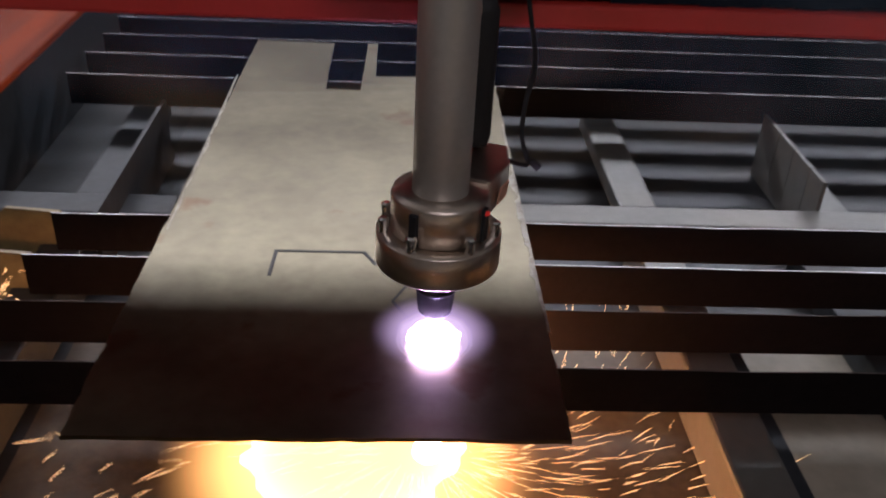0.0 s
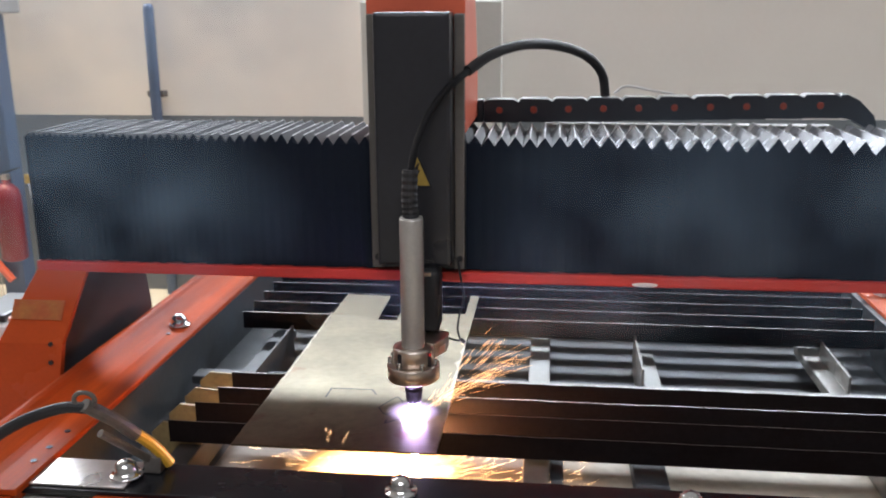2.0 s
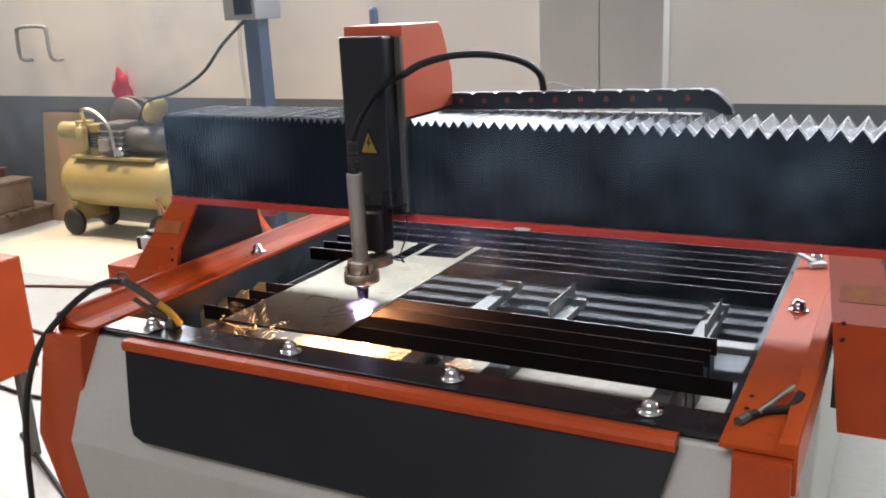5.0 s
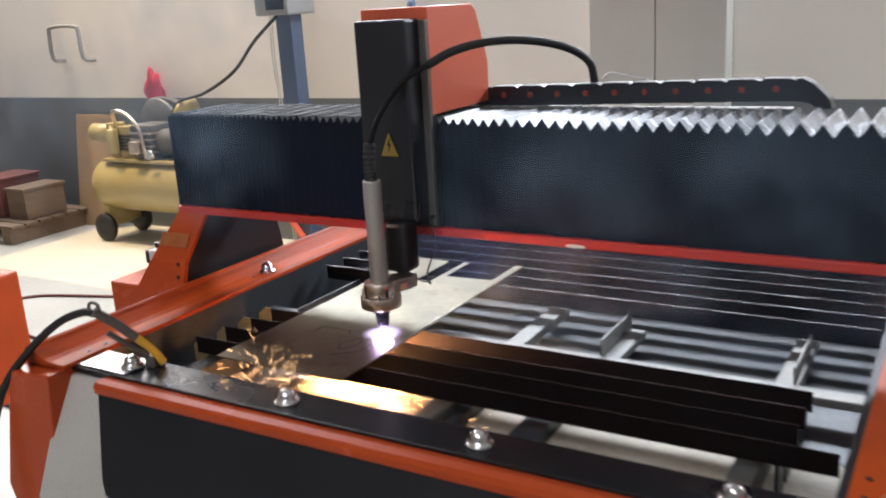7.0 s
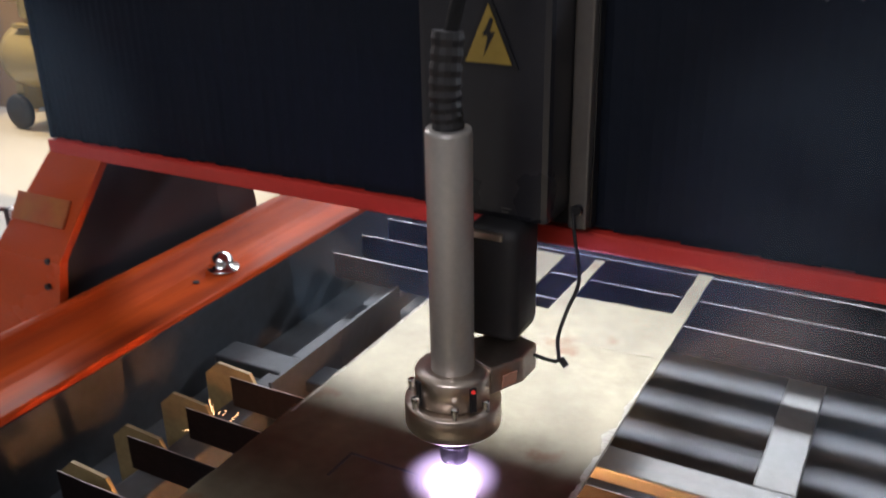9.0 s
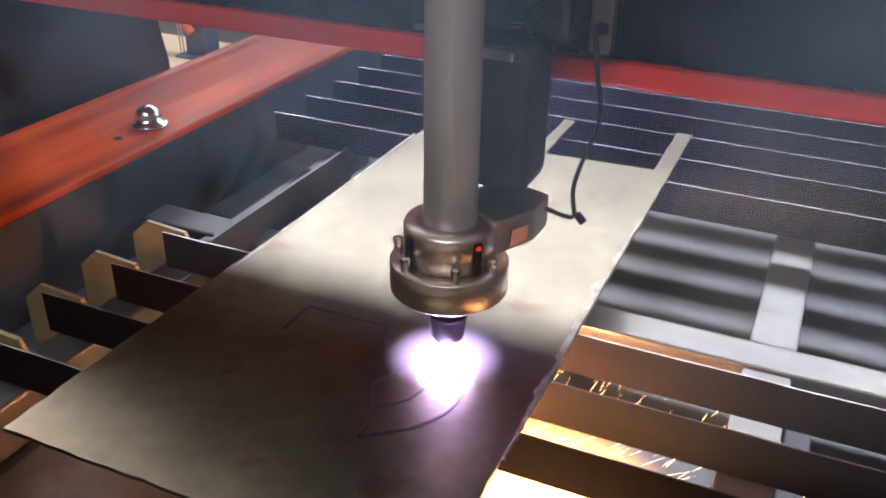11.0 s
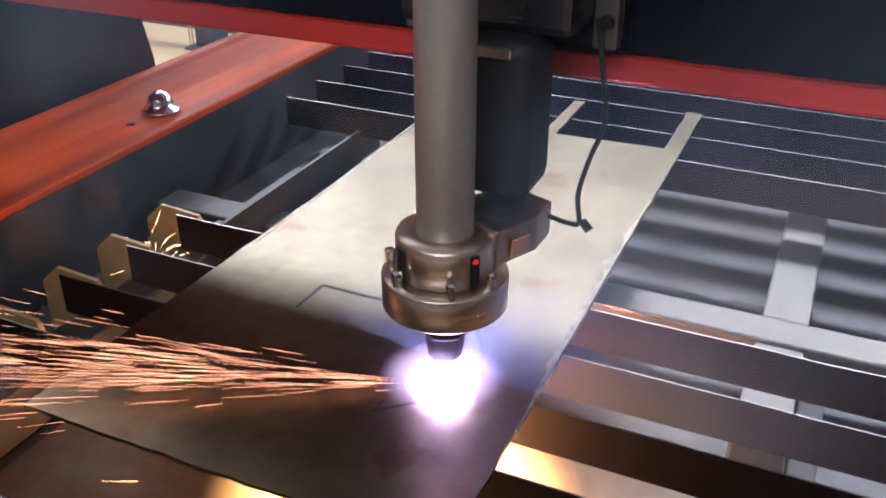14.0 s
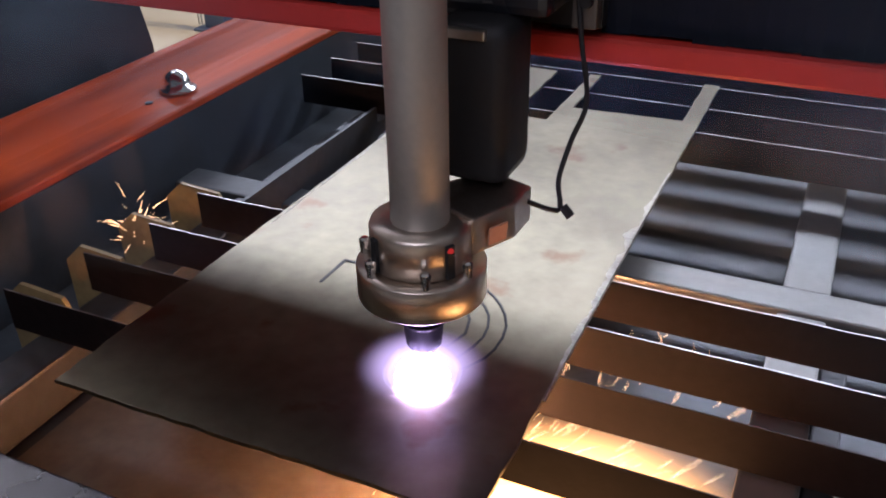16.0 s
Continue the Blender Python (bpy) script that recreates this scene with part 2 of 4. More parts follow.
def bm_prism(points, axis, a, b, bevel=0.0, bm=None):
    """A polygon drawn in the two other axes, pushed along axis from a to b."""
    bm = bm or bmesh.new()
    put = {"x": lambda u, v, w: (w, u, v), "y": lambda u, v, w: (u, w, v), "z": lambda u, v, w: (u, v, w)}[axis]
    lo = [bm.verts.new(put(u, v, a)) for u, v in points]
    hi = [bm.verts.new(put(u, v, b)) for u, v in points]
    n = len(points)
    fs = [bm.faces.new(lo[::-1]), bm.faces.new(hi)]
    for i in range(n):
        fs.append(bm.faces.new((lo[i], lo[(i + 1) % n], hi[(i + 1) % n], hi[i])))
    bmesh.ops.recalc_face_normals(bm, faces=fs)
    if bevel:
        bmesh.ops.bevel(bm, geom=list({e for f in fs for e in f.edges}), offset=bevel, segments=2, affect="EDGES", profile=0.6)
    return bm


def bm_lathe(profile, segments=32, bm=None, centre=(0, 0)):
    """A closed turned shape round z from (radius, height) pairs, bottom to top."""
    bm = bm or bmesh.new()
    rings = []
    for r, z in profile:
        rings.append([bm.verts.new((centre[0] + r * math.cos(2 * math.pi * i / segments), centre[1] + r * math.sin(2 * math.pi * i / segments), z)) for i in range(segments)])
    for lo, hi in zip(rings, rings[1:]):
        for i in range(segments):
            j = (i + 1) % segments
            bm.faces.new((lo[i], lo[j], hi[j], hi[i]))
    bm.faces.new(rings[0][::-1])
    bm.faces.new(rings[-1])
    return bm


def bm_sweep(points, radius, segments=10, smooth=6, bm=None, ribs=0.0):
    """A round bar or cable along a smoothed line of points."""
    bm = bm or bmesh.new()
    p = [Vector(q) for q in points]
    line = []
    if smooth > 1 and len(p) > 2:
        q = [2 * p[0] - p[1]] + p + [2 * p[-1] - p[-2]]
        for i in range(1, len(q) - 2):
            for k in range(smooth):
                t = k / smooth
                a, b, c, d = q[i - 1], q[i], q[i + 1], q[i + 2]
                line.append(0.5 * ((2 * b) + (c - a) * t + (2 * a - 5 * b + 4 * c - d) * t * t + (3 * b - a - 3 * c + d) * t ** 3))
        line.append(p[-1])
    else:
        line = p
    side = None
    rings = []
    for i, c in enumerate(line):
        d = (line[min(i + 1, len(line) - 1)] - line[max(i - 1, 0)]).normalized()
        if side is None:
            side = d.orthogonal().normalized()
        side = (side - d * side.dot(d)).normalized()
        up = d.cross(side)
        r = radius * (1 + (ribs if i % 2 else 0))
        rings.append([bm.verts.new(c + r * (side * math.cos(2 * math.pi * k / segments) + up * math.sin(2 * math.pi * k / segments))) for k in range(segments)])
    for lo, hi in zip(rings, rings[1:]):
        for k in range(segments):
            j = (k + 1) % segments
            bm.faces.new((lo[k], lo[j], hi[j], hi[k]))
    bm.faces.new(rings[0][::-1])
    bm.faces.new(rings[-1])
    return bm


def part(name, bm, material, parent=None, label="", m=None, smooth=False):
    me = bpy.data.meshes.new(name)
    bmesh.ops.recalc_face_normals(bm, faces=bm.faces[:])
    bm.to_mesh(me)
    bm.free()
    if smooth:
        for f in me.polygons:
            f.use_smooth = len(f.vertices) < 8
    for mt in (material if isinstance(material, (list, tuple)) else [material]):
        me.materials.append(mt)
    ob = new(name, me)
    if parent:
        ob.parent = parent
    if m:
        ob.matrix_basis = m
    if label:
        ob["label"] = label
    return ob


def again(ob, parent, m):
    """Another part on the same mesh."""
    o = ob.copy()
    scene.collection.objects.link(o)
    o.parent, o.matrix_basis = parent, m
    return o


def thing(name, label, category, at=(0, 0, 0), group=""):
    return tagged_at(new(name), at, label, category, group)


def tagged_at(ob, at, label, category, group):
    ob.location = at
    return tagged(ob, label, category, group)


def structure(name, bm, material, label):
    return tagged(part(name, bm, material), label, "", "", "structure")


# ---- the hall ----
WALL_Y = 3.2
structure("floor", bm_box(-9, 6, -8, WALL_Y + 0.2, -0.15, 0), FLOOR, "pale worn screed workshop floor")
bw = bm_box(-9, 6, WALL_Y, WALL_Y + 0.2, 0, 2.44)
bm_box(-9, -6.4, WALL_Y, WALL_Y + 0.2, 2.44, 4.5, bm=bw)
bm_box(-6.4, -4.5, WALL_Y, WALL_Y + 0.2, 2.44, 2.6, bm=bw)
bm_box(-6.4, -4.5, WALL_Y, WALL_Y + 0.2, 3.7, 4.5, bm=bw)
bm_box(-4.5, -3.6, WALL_Y, WALL_Y + 0.2, 2.44, 4.5, bm=bw)
bm_box(-3.6, 6, WALL_Y, WALL_Y + 0.2, 2.86, 4.5, bm=bw)
bm_box(4.2, 6, WALL_Y, WALL_Y + 0.2, 2.44, 2.86, bm=bw)
structure("wall_north", bw, CREAM_WALL, "cream painted wall with a high window band")
# unseen walls close the hall; their dull grey keeps bounced light low
structure("wall_west", bm_box(-9.2, -9, -8, WALL_Y + 0.2, 0, 4.5), FAR_WALL, "plain dull grey wall, unseen")
structure("wall_east", bm_box(6, 6.2, -8, WALL_Y + 0.2, 0, 4.5), FAR_WALL, "plain dull grey wall, unseen")
structure("wall_south", bm_box(-9, 6, -8.2, -8, 0, 4.5), FAR_WALL, "plain dull grey wall, unseen")
structure("trim", bm_box(-9, 6, WALL_Y - 0.004, WALL_Y - 0.0005, 0, 0.905), WAINSCOT, "dark grey painted band along the wall foot")
# unseen ceiling, its grey kept low to hold down bounced light
ce = bmesh.new()
for x0, x1, y0, y1 in ((-9, -5.3, -8, 3.4), (-5.3, -2.3, -8, 1.7), (-5.3, -2.3, 3.1, 3.4), (-2.3, -1.0, -8, 3.4), (-1.0, 2.2, -8, -4.3),
                       (-1.0, 2.2, -2.5, 3.4), (2.2, 6.2, -8, 3.4)):
    bm_box(x0, x1, y0, y1, 4.5, 4.6, bm=ce)
structure("ceiling", ce, CEIL, "grey unseen workshop ceiling with two assumed roof lights")
wf = bmesh.new()
for i in range(7):
    x = -3.6 + 7.8 * i / 6
    bm_box(x - 0.03, x + 0.03, WALL_Y + 0.05, WALL_Y + 0.12, 2.44, 2.86, bm=wf)
structure("window_1", wf, GREY, "grey mullions of the high window band")
wf = bmesh.new()
for x in (-6.37, -5.45, -4.53):
    bm_box(x - 0.03, x + 0.03, WALL_Y + 0.05, WALL_Y + 0.12, 2.6, 3.7, bm=wf)
structure("window_2", wf, GREY, "grey mullions of the tall window")

# ---- the cutting table ----
BX0, BX1, BY0, BY1 = -0.345, 0.965, -0.03, 2.40     # inside of the bed
table = thing("cutting_table", "orange and black plasma cutting table with a grey body", "cutting table")
for x0, x1, y0, y1, z0, z1 in ((-0.3665, -0.3618, BY0, BY1, 0.62, 0.7988), (BX1, BX1 + 0.02, BY0, BY1, 0.62, 0.800),
                               (BX0, BX1, BY1, BY1 + 0.02, 0.62, 0.800), (BX0, BX1, BY0 - 0.02, BY0, 0.62, 0.795)):
    part("bed_wall", bm_box(x0, x1, y0, y1, z0, z1), BED, table, "dark grey steel bed side")
part("tray", bm_box(-0.215, BX1, 0.26, BY1, 0.685, 0.695), TRAY, table, "dull galvanised bed floor with darker mottling")
# front-left piece is paler and warmer: the melt's light put into its colour
part("tray", bm_box(-0.215, 0.33, BY0, 0.26, 0.685, 0.695), TRAY_FRONT, table, "dull galvanised bed floor with darker mottling")
# pale piece carries the reflected light on the front-right floor as base colour
part("tray_sheet", bm_box(0.33, BX1, BY0, 0.26, 0.685, 0.6955), PALE_TRAY, table, "pale sheet in the bed floor, its shine put into colour")
# dark strip stands in for the deep shade along the west side
part("tray_edge", bm_box(-0.3615, -0.215, BY0, BY1, 0.680, 0.6945), BED, table, "dark bed edge with its shade put into colour")
for x0, x1, y0, y1 in ((-0.42, -0.372, -0.10, 2.44), (1.0, 1.06, -0.10, 2.44), (-0.37, 1.0, 2.425, 2.44)):
    part("side_panel", bm_box(x0, x1, y0, y1, 0.10, 0.79, 0.004), GREY, table, "pale grey sheet body")
part("front_body", bm_prism([(-0.114, 0.782), (-0.210, 0.566), (-0.150, 0.12), (-0.055, 0.12), (-0.055, 0.782)], "x", -0.40, 1.0, 0.006), GREY, table, "pale grey sheet body")
# black front panel with rounded lower corners, leaning out towards its foot
rim = [(0.0, 0.0), (1.185, 0.0), (1.150, -0.155), (1.138, -0.180), (1.11, -0.190), (0.10, -0.190), (0.070, -0.180), (0.054, -0.155)]
fp = bm_prism(rim, "y", -0.012, 0.0, 0.002)
part("front_panel", fp, BLACK, table, "matt black front panel with rounded corners", pose(-0.27, -0.126, 0.776, -24, 0, 0))
# front edge: orange rolled lip and black top plate
part("front_lip", bm_prism([(-0.146, 0.774), (-0.140, 0.771), (-0.116, 0.771), (-0.112, 0.775), (-0.112, 0.793), (-0.130, 0.797), (-0.143, 0.794), (-0.148, 0.786)], "x", -0.268, 0.912), ORANGE, table, "orange rolled front lip")
part("front_top", bm_box(-0.395, 0.975, -0.112, -0.030, 0.789, 0.799, 0.002), TOPPLATE, table, "glossy black top plate")


# added pale plate: the window's reflection in the black top as colour
part("glare_plate", bm_box(-0.366, -0.232, -0.106, -0.036, 0.7995, 0.8025, 0.001), PALE_STEEL, table, "pale plate added for the glare on the black top")


def bolt(parent, x, y, z):
    return part("bolt", bm_lathe([(0.021, 0), (0.022, 0.003), (0.020, 0.005), (0.0155, 0.0055), (0.015, 0.013), (0.0125, 0.019), (0.007, 0.023), (0.002, 0.0245)], 18), CHROME,
                parent, "chromed domed bolt", pose(x, y, z), True)


b0 = bolt(table, -0.242, -0.076, 0.8025)
for x in (0.128, 0.491, 0.854):
    again(b0, table, pose(x, -0.074, 0.799))
# rails: a flat strip with a raised outer lip
for name, s, inner in (("rail", -1, -0.362), ("rail", 1, 0.978)):
    prof = [(0, 0.800), (0, 0.808), (0.082, 0.808), (0.085, 0.822), (0.110, 0.824), (0.113, 0.818), (0.113, 0.74), (0.106, 0.74), (0.106, 0.800)]
    if s < 0:
        # the near rail is dished: a flat tread, a slope and a rolled outer lip
        prof = [(0, 0.799), (0, 0.806), (0.002, 0.808), (0.044, 0.808), (0.058, 0.811), (0.088, 0.826), (0.094, 0.831), (0.101, 0.833), (0.109, 0.831), (0.113, 0.825), (0.113, 0.74), (0.106, 0.74), (0.106, 0.799)]
    pts = [(inner + s * u, z) for u, z in prof]
    rail = part(name, bm_prism(pts if s > 0 else pts[::-1], "y", -0.135 if s < 0 else -0.15, 1.9 if s < 0 else 0.93, 0.0015), RAIL if s < 0 else SMUDGED, table, "orange painted edge rail")
    for y in (0.487, 1.05) if s < 0 else (0.490, 0.86):
        again(b0, rail, pose(inner + s * (0.039 if s < 0 else 0.040), y, 0.808))
    hole = part("bolt_hole", bm_lathe([(0.0045, 0), (0.0045, 0.0012)], 12), BLACK, rail, "", pose(inner + s * 0.042, 0.440, 0.8085))
    for y in (-0.06, -0.02, 0.03):
        again(hole, rail, pose(inner + s * 0.02, y, 0.8085))
# corner legs with a kinked outline
for s, cx in ((-1, -0.37), (1, 1.0)):
    w = 0.12 if s < 0 else 0.085
    pts = [(cx, 0.798), (cx + s * w, 0.790), (cx + s * (w + 0.075), 0.53), (cx + s * (w + 0.02), 0.36), (cx + s * w * 0.75, 0.0), (cx - s * 0.035, 0.0), (cx - s * 0.035, 0.535), (cx + s * 0.034, 0.548)]
    if s > 0:
        pts = [(cx, 0.798), (cx + w, 0.798), (cx + w, 0.0), (cx, 0.0)]
    part("leg", bm_prism(pts, "y", -0.165, -0.02, 0.004), ORANGE, table, "orange painted sheet leg")
    part("leg", bm_prism(pts, "y", 2.20, 2.40, 0.004), ORANGE, table, "orange painted sheet leg")
    part("foot", bm_lathe([(0.035, 0), (0.035, 0.02), (0.012, 0.022), (0.012, 0.06)], 16), RUBBER, table, "", pose(cx + s * 0.04, -0.09, 0))
side = bm_prism([(-0.02, 0.79), (-0.02, 0.30), (0.3, 0.10), (2.2, 0.10), (2.2, 0.79)], "x", 1.062, 1.075)
part("end_panel", side, GREY, table, "pale grey sheet body")

# frame under the slats
fr = thing("welded_frame", "grey painted welded frame lying in the cutting bed", "frame")
part("cross_bar", bm_box(-0.16, BX1, 0.394, 0.434, 0.728, 0.744, 0.003), FRAME, fr)
# west end in dark bed steel, which stands in for its shade
part("cross_bar", bm_box(BX0, -0.1605, 0.394, 0.434, 0.728, 0.744, 0.003), BED, fr, "darkened end of the cross bar, shade put into its colour")
# the west bars take the dark bed steel too
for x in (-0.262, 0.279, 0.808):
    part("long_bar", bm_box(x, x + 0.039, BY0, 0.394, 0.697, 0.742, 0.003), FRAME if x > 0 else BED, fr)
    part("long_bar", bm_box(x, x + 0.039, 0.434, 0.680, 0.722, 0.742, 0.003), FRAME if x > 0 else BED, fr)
part("long_bar", bm_box(0.488, 0.520, 0.434, 0.605, 0.722, 0.740, 0.003), FRAME, fr)
for x in (-0.212, 0.482, 0.838):
    hp = bmesh.new()
    for a, b in ((0.436, 0.4700), (0.4712, 0.515), (0.5162, 0.560), (0.5612, 0.612)) if x > 0 else ((0.336, 0.4665), (0.467, 0.605)):
        bm_box(x, x + 0.004, a, b, 0.712, 0.774, bm=hp)
    bm_box(x, x + 0.004, 0.436, 0.612, 0.697, 0.712, bm=hp)
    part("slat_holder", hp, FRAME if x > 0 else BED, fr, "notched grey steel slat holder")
for x, w in ((0.32, 0.020), (0.445, 0.050)):
    part("side_channel", bm_box(x, x + w, BY0, 0.392, 0.697, 0.722, 0.002), BED, fr, "dark steel channel")

# ---- slats ----
slats = thing("slat_bed", "row of rusty steel support slats on edge", "slats")


def slat(x0, x1, y, foot=0.761, face=SLAT):
    bm, n = bmesh.new(), 26
    rng = random.Random(int(y * 1000))
    top = [(x0 + (x1 - x0) * i / n, 0.797 - (rng.random() * (0.0009 if y < 0.4 else 0.0004) if rng.random() < 0.45 else 0)) for i in range(n + 1)]
    bm_prism([(x0, foot), (x1, foot)] + top[::-1], "y", y - 0.0007, y + 0.0007, bm=bm)
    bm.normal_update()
    # top faces take a paler steel than the sides
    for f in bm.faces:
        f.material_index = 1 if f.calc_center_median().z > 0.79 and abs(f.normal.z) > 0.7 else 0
    # the two front slats get the darker edge
    return part("slat", bm, (face, SLAT_EDGE if y > 0.2 else SLAT_EDGE_DARK), slats)


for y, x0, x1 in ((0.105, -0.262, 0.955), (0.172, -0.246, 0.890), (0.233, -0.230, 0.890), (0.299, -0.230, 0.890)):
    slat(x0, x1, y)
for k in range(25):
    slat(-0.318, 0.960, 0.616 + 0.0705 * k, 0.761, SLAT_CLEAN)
# short uprights that carry the slat ends
for y in (0.105, 0.172, 0.238, 0.308):
    # the posts' yellow carries the light of the sparks
    part("slat_post", bm_prism([(-0.305, 0.697), (-0.225, 0.697), (-0.225, 0.745), (-0.240, 0.775), (-0.285, 0.778), (-0.305, 0.760)], "y", y + 0.030, y + 0.034), POST, slats, "small cream steel upright, spark light put into its colour")
    part("slat_post", bm_box(0.87, 0.875, y + 0.004, y + 0.05, 0.697, 0.760), BED, slats, "dark steel upright")

# ---- the sheet being cut ----
sheet = thing("steel_sheet", "bare mild steel sheet with two slots cut from its end", "metal sheet")
outline = [(-0.137, 0.033), (0.160, 0.034), (0.163, 0.757), (0.1455, 0.757), (0.145, 0.634), (0.0265, 0.628), (0.026, 0.742), (0.0135, 0.742),
           (0.011, 0.583), (-0.028, 0.584), (-0.028, 0.738), (-0.123, 0.742)]
rngp = random.Random(5)
rough_edge = []
for (ax, ay), (bx, by) in zip(outline, outline[1:] + outline[:1]):
    n = max(1, int(math.hypot(bx - ax, by - ay) / 0.012))
    for k in range(n):
        j = 0.0007 if k else 0
        rough_edge.append((ax + (bx - ax) * k / n + rngp.uniform(-j, j), ay + (by - ay) * k / n + rngp.uniform(-j, j)))
part("sheet", bm_prism(rough_edge, "z", 0.797, 0.800), PLATE, sheet)


BURR = mat("dross_and_glare", (0.34, 0.32, 0.27), 0.5, 0.8, 0.4, 70, 300, 0.3, dirt=(0.16, 0.14, 0.12), dirt_amount=0.8)


def burr(x, y0, y1, seed, side=1, width=0.011):
    """Torn bright burr and glare along the sheet's edge: one strip with a ragged inner rim."""
    rng, bm, y, rows = random.Random(seed), bmesh.new(), y0, []
    while y < y1:
        swell = math.sin(math.pi * (y - y0) / (y1 - y0))
        w = (0.0006 + width * swell * max(0.0, 0.32 + 0.8 * noise.noise(Vector((y * 34, seed, 0))) + 0.35 * noise.noise(Vector((y * 110, seed, 3))))) * side
        rows.append([bm.verts.new((x + side * (0.0008 + rng.uniform(0, 0.0009)), y, 0.7985)), bm.verts.new((x + side * 0.0006, y, 0.8002 + rng.uniform(0, 0.0005))),
                     bm.verts.new((x - w, y, 0.80015 + rng.uniform(0, 0.0002))), bm.verts.new((x - w, y, 0.7985))])
        y += rng.uniform(0.0010, 0.0022)
    for p, q in zip(rows, rows[1:]):
        for k in range(3):
            bm.faces.new((p[k], q[k], q[k + 1], p[k + 1]))
    return part("burr", bm, BURR, sheet, "bright torn burr and glare along the edge")


burr(0.1607, 0.14, 0.50, 2)
# west strip puts the bright glare on this edge into a pale colour
burr(-0.1290, 0.27, 0.62, 9, -1, 0.004)


def kerf(points, width=0.0020, name="kerf", material=None):
    """A dark cut line lying in the sheet's face, as one rigid strip."""
    bm = bmesh.new()
    p = [Vector(q) for q in points]
    for a, b in zip(p, p[1:]):
        d = (b - a).normalized()
        nrm = Vector((-d.y, d.x)) * width / 2
        a2, b2 = a - d * width * 0.3, b + d * width * 0.3
        q = [a2 + nrm, a2 - nrm, b2 - nrm, b2 + nrm]
        lo = [bm.verts.new((v.x, v.y, 0.7985)) for v in q]
        hi = [bm.verts.new((v.x, v.y, 0.80035)) for v in q]
        bm.faces.new(hi)
        for i in range(4):
            bm.faces.new((lo[i], lo[(i + 1) % 4], hi[(i + 1) % 4], hi[i]))
    return part(name, bm, material or KERF, sheet, "thin dark burnt cut line")


kerf([(-0.040, 0.206), (-0.039, 0.241), (0.029, 0.241), (0.038, 0.224)], 0.0028)
kerf([(0.052, 0.175), (0.069, 0.210), (0.075, 0.217), (0.084, 0.204), (0.088, 0.187), (0.083, 0.169), (0.068, 0.151), (0.063, 0.154), (0.052, 0.175)])
kerf([(0.072, 0.132), (0.071, 0.121), (0.079, 0.128)], 0.0025)
OUTER = [(0.079, 0.128), (0.097, 0.143), (0.105, 0.154), (0.111, 0.166), (0.1135, 0.178), (0.1135, 0.192), (0.111, 0.206), (0.105, 0.219), (0.097, 0.230), (0.088, 0.239), (0.078, 0.246)]
MID = [(0.078, 0.232), (0.088, 0.223), (0.095, 0.213), (0.0995, 0.200), (0.101, 0.188), (0.099, 0.175), (0.095, 0.162), (0.089, 0.150), (0.081, 0.138)]
CUTS = []
for line, t0, t1 in ((OUTER, 0.6, 8.2), (MID, 9.6, 15.8)):
    for i, (a, b) in enumerate(zip(line, line[1:])):
        CUTS.append((kerf([a, b]), t0 + (t1 - t0) * (i + 1) / (len(line) - 1)))

# ---- gantry ----
gantry = thing("gantry", "black gantry beam on orange legs with folded bellows", "gantry")
GX0, GX1 = -0.552, 1.175
part("beam", bm_box(GX0 + 0.02, GX1 - 0.02, 0.165, 0.335, 0.985, 1.185, 0.004), BLACK, gantry, "black steel beam")
part("lower_bar", bm_box(GX0 - 0.004, GX1 + 0.004, 0.140, 0.350, 0.974, 0.992, 0.003), RED, gantry, "red painted bar below the beam")
tag = part("oval_mark", bm_prism([(0.020 * math.cos(a * math.pi / 12), 0.0035 * math.sin(a * math.pi / 12)) for a in range(24)], "y", -0.001, 0.0), WHITE, gantry, "small white oval mark", pose(0.462, 0.1395, 0.9785))


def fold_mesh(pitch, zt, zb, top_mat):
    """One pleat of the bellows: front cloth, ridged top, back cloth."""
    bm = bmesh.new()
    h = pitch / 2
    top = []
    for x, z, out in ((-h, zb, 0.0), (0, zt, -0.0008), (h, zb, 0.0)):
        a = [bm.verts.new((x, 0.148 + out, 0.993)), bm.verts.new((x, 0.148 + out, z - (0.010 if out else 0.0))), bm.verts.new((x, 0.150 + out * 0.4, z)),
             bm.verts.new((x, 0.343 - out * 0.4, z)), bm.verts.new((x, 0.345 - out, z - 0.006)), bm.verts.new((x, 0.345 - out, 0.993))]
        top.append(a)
    # strip along the crest: the ridge's glint as a pale colour
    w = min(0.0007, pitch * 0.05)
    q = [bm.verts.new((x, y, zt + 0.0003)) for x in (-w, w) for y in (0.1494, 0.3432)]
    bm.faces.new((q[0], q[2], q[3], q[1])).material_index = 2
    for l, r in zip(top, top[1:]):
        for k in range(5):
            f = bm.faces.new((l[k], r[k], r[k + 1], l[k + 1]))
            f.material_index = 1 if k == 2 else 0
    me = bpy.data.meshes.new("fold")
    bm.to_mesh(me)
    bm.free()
    for m in (BELLOWS, top_mat, BELLOWS_GLINT):
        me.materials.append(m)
    return me


